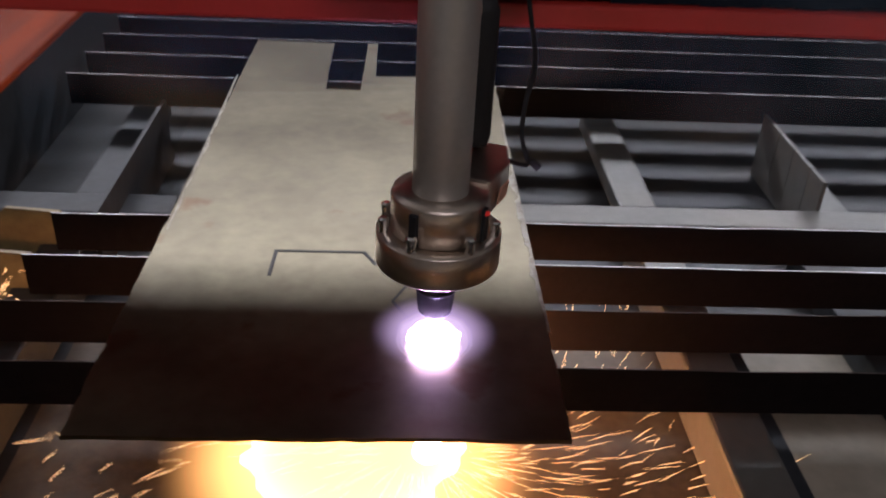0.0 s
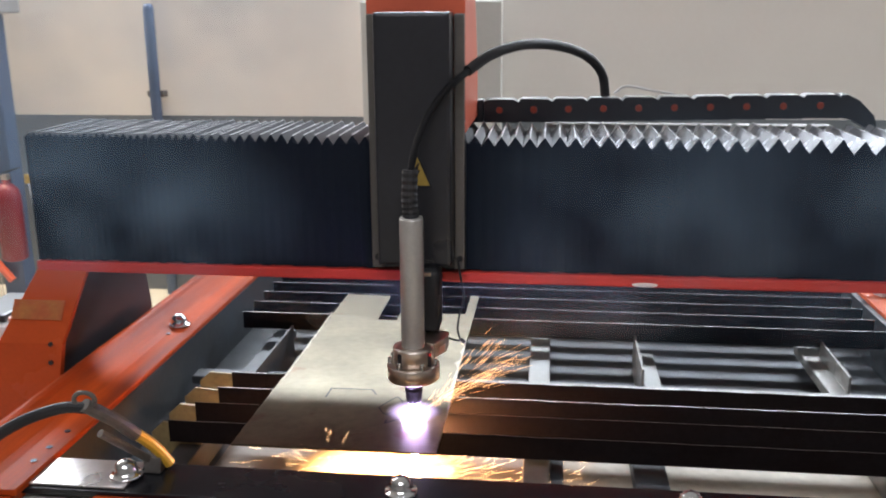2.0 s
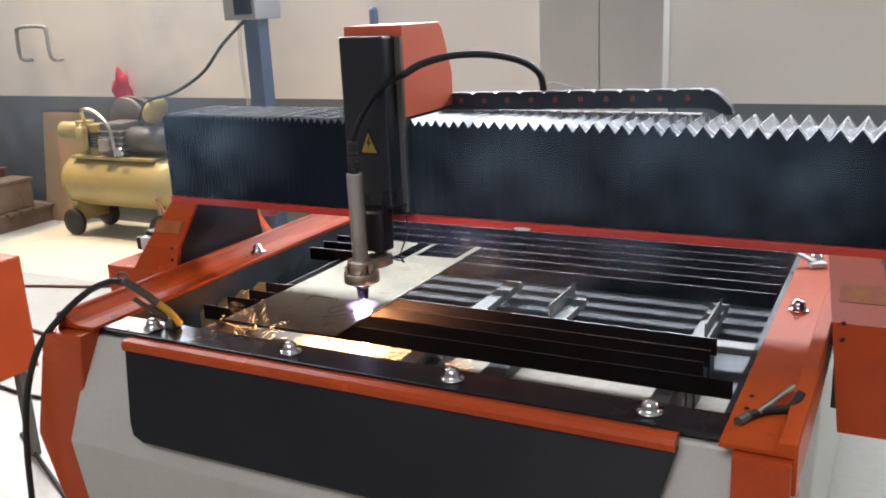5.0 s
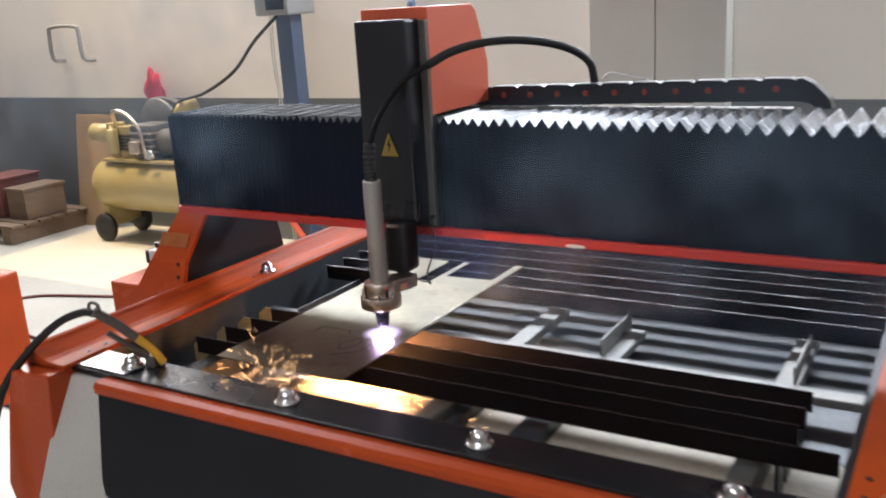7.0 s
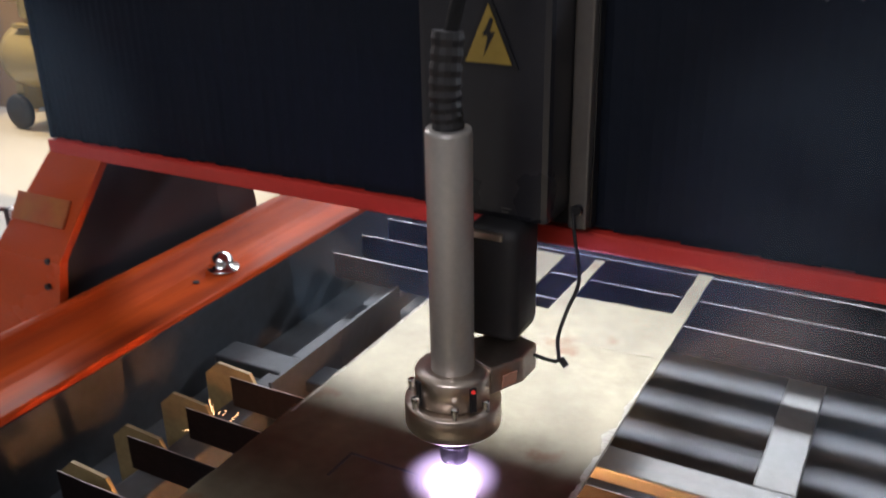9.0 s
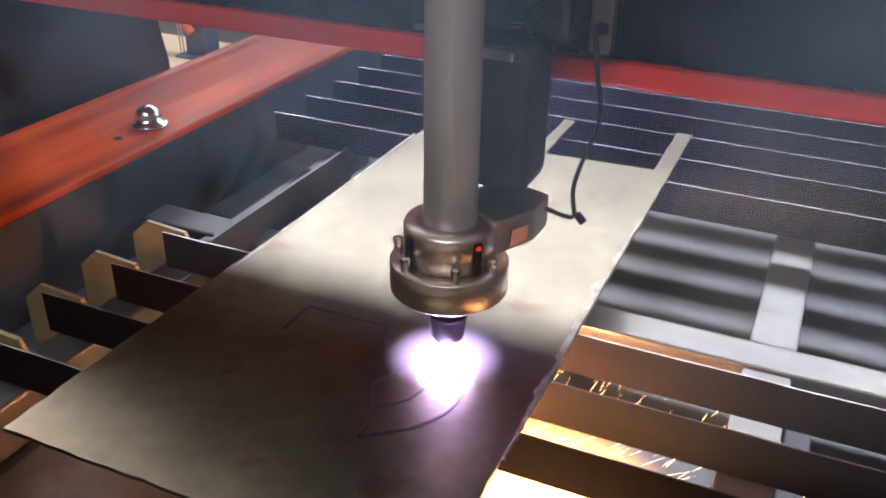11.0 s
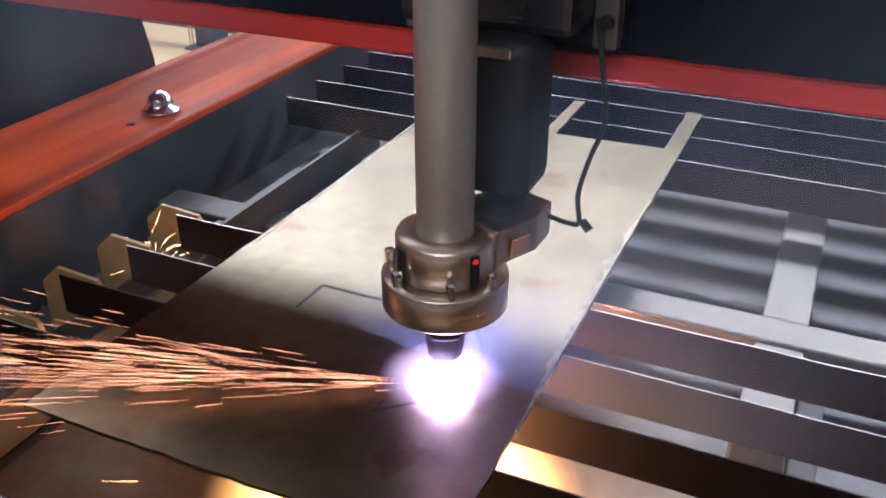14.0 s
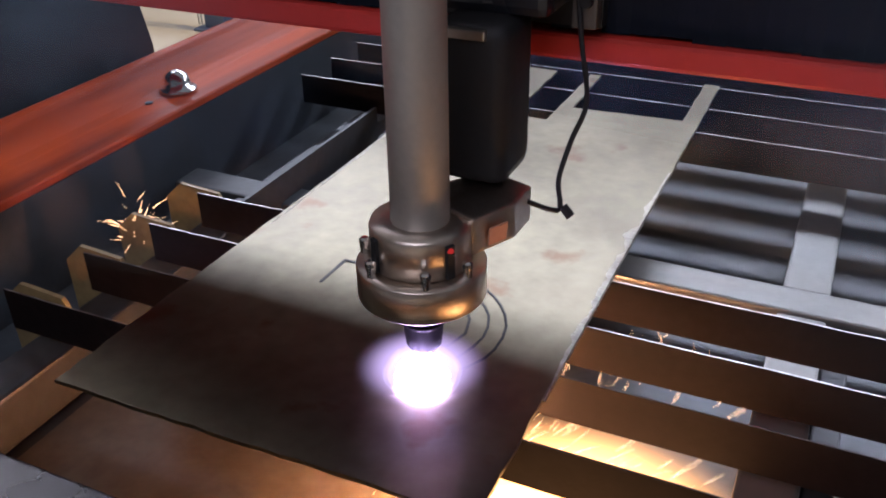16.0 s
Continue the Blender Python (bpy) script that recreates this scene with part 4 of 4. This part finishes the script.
puffs(plume, ((0.0, 0.0, 0.0, 0.42), (0.42, 0.04, 0.04, 0.46), (-0.30, -0.03, -0.02, 0.32)), smoke_mat(0.42))

# ---- things lying on the machine ----
clamp = thing("earth_clamp", "yellow-handled earth clamp gripping the front edge", "clamp")
part("jaw", bm_prism([(0.0, 0.0), (0.030, 0.0), (0.026, 0.022), (0.004, 0.022)], "x", -0.012, 0.012, 0.002), IRON, clamp, "dark steel jaw", pose(-0.213, -0.062, 0.800))
part("handle", bm_sweep([(-0.196, -0.042, 0.806), (-0.209, -0.056, 0.838), (-0.227, -0.076, 0.868)], 0.0080, 10, 4), YELLOW, clamp, "yellow dipped handle")
part("handle", bm_sweep([(-0.224, -0.073, 0.862), (-0.240, -0.095, 0.893), (-0.262, -0.124, 0.926)], 0.0090, 10, 4), IRON, clamp, "dark steel handle")
part("lower_jaw", bm_sweep([(-0.216, -0.050, 0.812), (-0.236, -0.080, 0.848), (-0.254, -0.108, 0.880)], 0.0055, 10, 4), IRON, clamp, "dark steel lower jaw")
part("ring", bm_sweep([(-0.262 + 0.014 * math.cos(k * 0.698), -0.122, 0.932 + 0.010 * math.sin(k * 0.698)) for k in range(10)], 0.003, 8, 3), IRON, clamp, "dark ring")
cab = thing("earth_cable", "black earth cable drooping from the clamp to the floor", "cable")
part("cable", bm_sweep([(-0.258, -0.120, 0.920), (-0.300, -0.122, 0.918), (-0.370, -0.128, 0.888), (-0.450, -0.145, 0.825), (-0.515, -0.172, 0.740), (-0.555, -0.195, 0.60), (-0.575, -0.205, 0.40), (-0.58, -0.21, 0.15), (-0.62, -0.15, 0.008), (-0.9, 0.15, 0.008), (-1.6, 0.5, 0.008)], 0.0075, 10, 7), RUBBER, cab)
rod = thing("steel_rod", "short bright steel rod lying on the orange rail", "rod")
part("rod", bm_sweep([(1.018, -0.045, 0.816), (1.060, 0.045, 0.829)], 0.006, 10, 1), STEEL, rod)
pliers = thing("black_pliers", "black-handled pliers lying on the orange rail", "pliers")
part("handle", bm_sweep([(1.005, -0.060, 0.814), (1.030, -0.030, 0.815), (1.062, -0.010, 0.816), (1.075, 0.02, 0.831)], 0.007, 10, 5), RUBBER, pliers)
part("jaw", bm_sweep([(1.005, -0.060, 0.814), (0.995, -0.085, 0.814)], 0.008, 8, 1), IRON, pliers)
clip = thing("white_strap", "white plastic strap sticking out over the bolt", "strap")
part("strap", bm_box(0, 0.105, -0.009, 0.009, 0, 0.006, 0.001), WHITE, clip, "", pose(1.012, 0.822, 0.818, 0, -22, 168))
part("knot", bm_box(-0.020, 0.020, -0.014, 0.014, 0, 0.012, 0.003), WHITE, clip, "", pose(1.022, 0.820, 0.8085, 0, 0, 30))

# ---- things in the hall ----
comp = thing("air_compressor", "cream-yellow piston air compressor on small wheels", "compressor", (-3.50, 2.92, 0))
tank = bm_lathe([(0.03, -0.52), (0.11, -0.505), (0.165, -0.46), (0.175, -0.40), (0.175, 0.40), (0.165, 0.46), (0.11, 0.505), (0.03, 0.52)], 36)
part("tank", tank, TANK, comp, "cream-yellow tank", pose(0, 0, 0.37, 0, 90, 0), True)
part("deck", bm_box(-0.38, 0.36, -0.12, 0.12, 0.535, 0.555, 0.004), TANK, comp)
for x, h in ((-0.30, 0.18), (-0.20, 0.16)):
    cylp = part("cylinder", bm_lathe([(0.055, 0.555), (0.055, 0.60), (0.045, 0.61), (0.045, 0.60 + h - 0.05), (0.06, 0.60 + h - 0.045), (0.06, 0.60 + h)], 20), TANK, comp, "finned yellow cylinder", pose(x, -0.03, 0))
    for k in range(5):
        part("fin", bm_lathe([(0.062, 0.615 + 0.02 * k), (0.062, 0.622 + 0.02 * k)], 20), IRON, cylp, "", pose(0, 0, 0))
part("pump", bm_box(-0.10, 0.10, -0.10, 0.10, 0.555, 0.78, 0.03), IRON, comp, "dark cast pump body")
part("air_filter", bm_lathe([(0.05, -0.09), (0.06, -0.085), (0.06, 0.085), (0.05, 0.09)], 22), TANK, comp, "yellow air filter", pose(-0.44, -0.02, 0.71, 0, 90, 0), True)
part("motor", bm_lathe([(0.04, -0.16), (0.085, -0.15), (0.09, 0.12), (0.05, 0.16)], 26), IRON, comp, "dark electric motor", pose(0.26, 0, 0.66, 0, 90, 0), True)
part("canister", bm_lathe([(0.030, 0.60), (0.036, 0.605), (0.036, 0.745), (0.030, 0.752), (0.012, 0.756), (0.012, 0.775)], 18), TANK, comp, "upright cream canister", pose(-0.235, -0.125, 0), True)
part("valve_block", bm_box(-0.06, 0.02, -0.16, -0.10, 0.60, 0.68, 0.01), STEEL, comp, "bright valve block")
for k in range(4):
    part("pump_rib", bm_box(-0.106, 0.106, -0.106, 0.106, 0.60 + 0.04 * k, 0.612 + 0.04 * k, 0.004), STEEL, comp, "bright worn cooling rib")
part("handle_rod", bm_sweep([(0.50, -0.02, 0.40), (0.66, -0.02, 0.49), (0.86, -0.02, 0.525)], 0.010, 10, 4), IRON, comp, "dark handle rod")
part("handle_grip", bm_sweep([(0.845, -0.02, 0.535), (1.00, -0.02, 0.345), (1.18, -0.02, 0.12)], 0.019, 10, 4), SALMON, comp, "faded orange handle grip")
part("belt_guard", bm_prism([(-0.05 + 0.30 * math.cos(a * math.pi / 14) * (1 if math.cos(a * math.pi / 14) > 0 else 0.62), 0.76 + 0.17 * math.sin(a * math.pi / 14)) for a in range(28)], "y", 0.11, 0.17, 0.006), IRON, comp, "dark belt guard")
part("flywheel", bm_lathe([(0.02, -0.02), (0.16, -0.018), (0.17, 0.0), (0.16, 0.018), (0.02, 0.02)], 30), IRON, comp, "dark flywheel", pose(-0.02, 0.09, 0.76, 90, 0, 0), True)
part("pipe", bm_sweep([(-0.30, -0.03, 0.78), (-0.24, -0.09, 0.86), (-0.10, -0.11, 0.85), (0.02, -0.12, 0.75), (0.05, -0.12, 0.56)], 0.012, 10, 5), STEEL, comp, "bright outlet pipe")
part("motor_cap", bm_lathe([(0.04, 0.0), (0.088, 0.006), (0.094, 0.03), (0.094, 0.05)], 24), TANK, comp, "yellow motor cap", pose(0.36, 0, 0.84, 0, -60, 0), True)
part("gauge", bm_lathe([(0.03, 0), (0.032, 0.01), (0.028, 0.02)], 18), CHROME, comp, "round pressure gauge", pose(0.12, -0.14, 0.60, 90, 0, 0))
for x in (-0.40, 0.40):
    part("wheel", bm_lathe([(0.05, -0.02), (0.09, -0.018), (0.095, 0), (0.09, 0.018), (0.05, 0.02)], 26), RUBBER, comp, "black rubber wheel", pose(x, -0.15, 0.095, 90, 0, 0), True)
    part("wheel", bm_lathe([(0.05, -0.02), (0.09, -0.018), (0.095, 0), (0.09, 0.018), (0.05, 0.02)], 26), RUBBER, comp, "black rubber wheel", pose(x, 0.15, 0.095, 90, 0, 0), True)
    part("bracket", bm_box(x - 0.03, x + 0.03, -0.13, 0.13, 0.095, 0.24, 0.004), TANK, comp)

bag = thing("red_bag", "crumpled red cloth bag hung up by the wall", "bag", (-3.68, 3.150, 0.77))
bb = ball(0.085, 0.17, 18)
for v in bb.verts:
    k = noise.noise(v.co * 14) * 0.05 + noise.noise(v.co * 40) * 0.02
    v.co += v.co.normalized() * k
    v.co.x *= 1.0 - 0.5 * max(0, v.co.z / 0.2)
    v.co.y *= 0.45
part("cloth", bb, REDBAG, bag, "", pose(0, 0, 0.16), True)

card = thing("cardboard_sheet", "brown cardboard sheet leaning against the wall", "cardboard", (-4.34, 3.05, 0))
part("sheet", bm_box(-0.20, 0.20, 0, 0.012, 0, 0.80, 0.002), CARD, card, "", pose(0, 0, 0, -8, 0, 0))
pal = thing("wooden_pallet", "dark wooden pallet low against the wall", "pallet", (-4.95, 2.75, 0))
for k in range(6):
    part("plank", bm_box(-0.5, 0.5, -0.30 + 0.11 * k, -0.21 + 0.11 * k, 0.11, 0.13, 0.002), WOOD, pal)
for x in (-0.42, 0, 0.42):
    part("bearer", bm_box(x - 0.05, x + 0.05, -0.30, 0.34, 0, 0.11, 0.002), WOOD, pal)
for x, w, h, mt, lb in ((-0.3, 0.26, 0.22, IRON, "dark steel crate of scrap"), (0.05, 0.26, 0.26, mat("faded_red", (0.13, 0.04, 0.035), 0.7), "faded red tool crate"), (0.34, 0.2, 0.20, WOOD, "small brown wooden crate")):
    cr = thing("crate", lb + " on a pallet", "crate", (-4.95 + x, 2.78, 0.13), "crates on the pallet")
    part("shell", bm_box(-w / 2, w / 2, -0.16, 0.16, 0, h, 0.008), mt, cr)
    part("lid", bm_box(-w / 2 - 0.01, w / 2 + 0.01, -0.17, 0.17, h, h + 0.02, 0.004), mt, cr)

stand = thing("control_stand", "blue-grey column carrying a pale control box", "stand", (-2.33, 2.98, 0))
part("column", bm_box(-0.055, 0.055, -0.05, 0.05, 0.012, 1.42, 0.006), BLUE, stand, "blue-grey column")
part("base", bm_box(-0.09, 0.09, -0.09, 0.09, 0, 0.012, 0.003), BLUE, stand)
boxp = part("control_box", bm_box(-0.130, 0.108, -0.13, 0.11, 1.40, 1.64, 0.012), FAR_WALL, stand, "pale grey control box")
part("screen", bm_box(-0.045, 0.085, -0.134, -0.128, 1.43, 1.61, 0.002), GLASS, boxp, "dark screen")
part("knob", bm_lathe([(0.03, 1.64), (0.03, 1.66), (0.02, 1.67)], 16), BLACK, boxp, "", pose(-0.03, 0, 0))
for x in (-0.085, -0.068):
    part("lead", bm_sweep([(x, -0.06, 1.40), (x - 0.006, -0.065, 1.15), (x + 0.01, -0.06, 0.85), (x, -0.06, 0.3), (x, -0.05, 0.02)], 0.003, 6, 4), GREY, stand, "thin pale lead")
ext = thing("fire_extinguisher", "dark red fire extinguisher hung on the blue-grey column", "fire extinguisher", (-2.265, 2.862, 0.24))
part("bottle", bm_lathe([(0.050, 0.0), (0.060, 0.008), (0.060, 0.31), (0.052, 0.345), (0.030, 0.37), (0.018, 0.378), (0.018, 0.395)], 28), EXTRED, ext, "dark red bottle", None, True)
part("bracket", bm_box(-0.030, 0.012, 0.050, 0.0685, 0.10, 0.28, 0.003), IRON, ext, "dark wall bracket")
part("valve", bm_box(-0.016, 0.016, -0.016, 0.016, 0.392, 0.420, 0.004), STEEL, ext, "small bright valve")
part("lever", bm_prism([(-0.012, 0.420), (0.075, 0.448), (0.075, 0.456), (-0.012, 0.430)], "y", -0.008, 0.008, 0.002), BLACK, ext, "black squeeze lever")
part("hose", bm_sweep([(-0.014, 0, 0.405), (-0.055, -0.01, 0.40), (-0.078, -0.015, 0.30), (-0.072, -0.015, 0.14), (-0.066, -0.015, 0.08)], 0.008, 10, 5), RUBBER, ext, "black hose")
pc = thing("power_cable", "dark cable sagging between the stand and the compressor", "cable")
part("cable", bm_sweep([(-2.36, 2.92, 1.40), (-2.52, 2.88, 1.26), (-2.66, 2.84, 1.10), (-2.90, 2.83, 0.98), (-3.16, 2.86, 0.92), (-3.30, 2.90, 0.80)], 0.010, 8, 6), RUBBER, pc)
pipe = thing("blue_pipe", "blue painted upright pipe against the wall", "pipe", (-1.605, 3.14, 0))
part("pipe", bm_lathe([(0.026, 0.0), (0.026, 1.42), (0.018, 1.44)], 20), BLUE, pipe, "", None, True)
part("clip", bm_box(-0.04, 0.04, 0.0, 0.055, 1.0, 1.03, 0.002), IRON, pipe)
hook = thing("wall_bar", "dark grey bent bar fixed high on the wall", "bar")
part("bar", bm_sweep([(-4.60, 3.195, 1.17), (-4.60, 3.10, 1.19), (-4.60, 3.10, 1.36), (-4.58, 3.10, 1.40), (-4.44, 3.10, 1.41), (-4.31, 3.10, 1.40), (-4.29, 3.10, 1.36), (-4.28, 3.10, 1.19), (-4.28, 3.195, 1.17)], 0.014, 10, 3), FAR_WALL, hook)
cabn = thing("steel_cabinet", "tall pale grey-green steel cabinet against the wall", "cabinet", (-0.24, 3.10, 0))
part("shell", bm_box(-0.322, 0.322, -0.02, 0.095, 0, 1.444, 0.006), PALE, cabn)
for x0, x1 in ((-0.322, -0.003), (0.003, 0.322)):
    dr = part("door", bm_box(x0, x1, -0.036, -0.021, 0.05, 1.44, 0.004), PALE, cabn, "plain steel door")
    part("handle", bm_box(0.03 if x0 > 0 else -0.045, 0.045 if x0 > 0 else -0.03, -0.050, -0.036, 0.66, 0.76, 0.003), CHROME, dr, "small chrome handle")
ob = thing("orange_cabinet", "orange sheet-metal power unit on thin legs", "cabinet", (-1.67, 0.25, 0))
part("shell", bm_box(-0.28, 0.28, -0.25, 0.22, 0.32, 0.715, 0.008), ORANGE, ob)
for x in (-0.24, 0.24):
    for y in (-0.2, 0.17):
        part("leg", bm_box(x - 0.015, x + 0.015, y - 0.015, y + 0.015, 0, 0.32), IRON, ob)
rh = thing("red_hose", "thin red air hose looped on the floor", "hose")
part("hose", bm_sweep([(-3.10, 2.76, 0.30), (-2.70, 2.55, 0.08), (-2.35, 2.25, 0.008), (-2.7, 1.95, 0.008), (-3.25, 1.75, 0.008), (-3.30, 1.50, 0.008), (-2.9, 1.35, 0.008), (-2.3, 1.25, 0.008), (-1.5, 1.05, 0.008), (-0.9, 0.95, 0.008)], 0.008, 8, 8), mat("dull_red_hose", (0.13, 0.030, 0.025), 0.6), rh)
bc = thing("floor_cable", "thin black cable trailing over the floor", "cable")
part("cable", bm_sweep([(-3.6, 0.9, 0.007), (-2.6, 0.85, 0.007), (-1.9, 0.75, 0.007), (-1.3, 0.80, 0.007), (-0.75, 0.6, 0.007)], 0.007, 8, 8), RUBBER, bc)


# ---- what moves ----
def at(t, col):
    return float(np.interp(t, [r[0] for r in TORCH], [r[col] for r in TORCH]))


def motions():
    walk(gantry, [(t, pose(0, y, 0)) for t, x, y in TORCH])
    walk(carr, [(t, pose(x, y, 0)) for t, x, y in TORCH])
    walk(arc, [(t, pose(x, y, 0)) for t, x, y in TORCH])
    # the melt and its glare are thrown out behind the cut and swing round with it
    walk(splash, [(t, pose(x, y, 0)) for t, x, y in ((0, -0.055, 0), (1.0, -0.058, 0), (2.5, -0.060, -0.01), (4.7, -0.065, -0.01), (7, -0.050, -0.01), (8.2, 0.0, -0.02),
                                                     (10, 0.06, -0.03), (12.6, 0.06, -0.01), (13.4, -0.02, -0.01), (14.5, -0.035, -0.01), (15.3, 0.06, -0.01), (16, 0.105, -0.015))])
    rng = random.Random(4)
    times = [0.2 * k for k in range(81)]
    # floor sparks: one half flies out to the east, the other to the west, dying down below the bed floor between
    EAST = ((0, 0), (8.0, 0), (8.6, -0.25), (9.4, -0.25), (9.8, 0), (13.4, 0), (13.8, -0.03), (14.8, -0.03), (15.3, 0), (16, 0))
    WEST = ((0, 0), (7.8, 0), (8.4, -0.25), (13.0, -0.25), (13.4, -0.02), (15.0, 0), (15.4, -0.25), (16, -0.25))
    for ob_, sink, heading in ((shower, EAST, 0), (skim, WEST, 180)):
        walk(ob_, [(t, pose(at(t, 1), at(t, 2), float(np.interp(t, [q[0] for q in sink], [q[1] for q in sink])), 0, 0, heading + rng.uniform(-4, 4))) for t in times])
    # the fan of sparks swings round with the cut, and dips under the sheet between
    SWING = [(0, 60, 80), (6.2, 60, 80), (7.2, 120, 80),
             (8.2, 186, 80), (8.4, 186, -4), (8.8, 186, -5), (9.0, 186, 80), (10.2, 176, 80), (12.4, 180, 80), (13.6, 204, 80), (13.8, 204, -3), (14.5, 204, -3), (15.2, 210, -4), (15.4, 210, 80), (16, 204, 80)]
    rows = []
    for t in times:
        yaw = float(np.interp(t, [r[0] for r in SWING], [r[1] for r in SWING]))
        dip = float(np.interp(t, [r[0] for r in SWING], [r[2] for r in SWING]))
        m = pose(at(t, 1), at(t, 2), 0.803 if dip < 0 else 0.79) @ pose(0, 0, 0, 0, 0, yaw) @ pose(0, 0, 0, 0, dip, 0) @ pose(0, 0, 0, rng.uniform(-12, 12), 0, 0)
        rows.append((t, m))
    walk(spray, rows)
    LEAN = [(0, 60, 80), (0.8, 46, 80), (1.0, 44, -24), (2.0, 36, -18), (3.0, 28, -14), (4.0, 24, -12), (4.8, 22, -10), (5.2, 20, 80), (16, 20, 80)]
    rows = []
    for t in times:
        yaw, dip = (float(np.interp(t, [q[0] for q in LEAN], [q[k] for q in LEAN])) for k in (1, 2))
        rows.append((t, pose(at(t, 1), at(t, 2), 0.803 if dip < 0 else 0.79) @ pose(0, 0, 0, 0, 0, yaw) @ pose(0, 0, 0, 0, dip, 0) @ pose(0, 0, 0, rng.uniform(-8, 8), 0, 0)))
    walk(fan, rows)
    # bursts jump from place to place below the bed floor, out of which they rise
    SPOT = [(0, 0.0, 0.05, 0.45), (1.6, 0.0, 0.05, 0.45), (1.8, 0.03, 0.02, 0.72), (2.2, 0.0, 0.01, 0.73), (3.0, -0.20, 0.02, 0.73), (4.0, -0.12, 0.02, 0.76), (4.6, -0.06, 0.02, 0.77),
            (6.8, 0.01, -0.01, 0.78), (7.3, 0.02, 0.0, 0.78), (7.8, 0.0, 0.02, 0.77), (8.2, 0.0, 0.10, 0.45), (16, 0.0, 0.10, 0.45)]
    STAR = [(0, -0.27, 0.26, 0.74), (0.6, -0.28, 0.28, 0.74), (1.0, -0.30, 0.14, 0.73), (1.8, -0.29, 0.12, 0.72), (2.2, -0.2, 0.1, 0.45), (8.0, -0.2, 0.2, 0.45), (8.4, -0.25, 0.25, 0.73), (9.2, -0.24, 0.29, 0.73),
            (9.6, 0.0, 0.25, 0.45), (9.8, 0.20, 0.27, 0.70), (10.3, 0.20, 0.27, 0.70), (10.8, 0.1, 0.25, 0.45), (12.0, -0.2, 0.30, 0.45), (12.4, -0.27, 0.31, 0.74), (13.2, -0.265, 0.33, 0.74),
            (13.8, -0.26, 0.30, 0.74), (15.0, -0.28, 0.27, 0.73), (16, -0.285, 0.27, 0.755)]
    for ob_, spots in ((burst, SPOT), (star, STAR)):
        rows, turn = [], 0
        for t in times:
            turn += rng.uniform(3, 7)
            x, y, z = (float(np.interp(t, [r[0] for r in spots], [r[k] for r in spots])) for k in (1, 2, 3))
            rows.append((t, pose(x, y, z, 0, 0, turn)))
        walk(ob_, rows)
    walk(smoke, [(t, pose(x, at(t, 2) + 0.085, z)) for t, x, z in ((0, -0.40, 1.16), (1.2, -0.36, 1.14), (2.0, -0.28, 1.08), (3.5, -0.26, 1.10), (4.5, -0.28, 1.12), (7.0, -0.34, 1.12), (8.5, -0.62, 1.10), (9.6, -0.34, 0.98), (12.0, -0.24, 0.95), (16, -0.24, 0.96))])
    walk(drift, [(t, pose(x, at(t, 2) + 0.085, z)) for t, x, z in ((0, 0.46, 1.04), (2.0, 0.44, 1.08), (4.5, 0.42, 1.10), (7.0, 0.42, 1.09), (8.5, 0.46, 1.06), (10.0, 0.42, 1.02), (12.5, 0.46, 1.00), (16, 0.48, 0.99))])
    walk(bank, [(t, pose(x, y, z)) for t, x, y, z in ((0, -0.2, 0.66, 0.80), (1.5, 0.1, 0.66, 0.86), (3.5, 0.40, 0.62, 0.90), (5.5, 0.45, 0.60, 0.90), (7.5, 0.3, 0.62, 0.86), (9.5, 0.0, 0.60, 0.88), (11.0, 0.05, 0.56, 0.90),
                                                       (12.5, 0.12, 0.58, 0.88), (14.5, 0.22, 0.62, 0.86), (16, 0.3, 0.66, 0.80))])
    walk(plume, [(t, pose(x, y, z)) for t, x, y, z in ((0, 0.3, 0.30, 0.22), (8.6, 0.3, 0.30, 0.22), (9.4, 0.3, 0.30, 0.80), (10.0, 0.28, 0.29, 1.00), (11.5, 0.32, 0.28, 1.02), (12.8, 0.40, 0.28, 0.92), (14.0, 0.45, 0.28, 0.86), (15.4, 0.5, 0.3, 0.30), (16, 0.5, 0.30, 0.22))])
    # each stretch of the cut opens as the torch passes it
    for ob_, t in CUTS:
        walk(ob_, [(0, pose(0, 0, -0.0006)), (max(0.1, t - 0.15), pose(0, 0, -0.0006)), (t, pose(0, 0, 0)), (16, pose(0, 0, 0))])


motions()
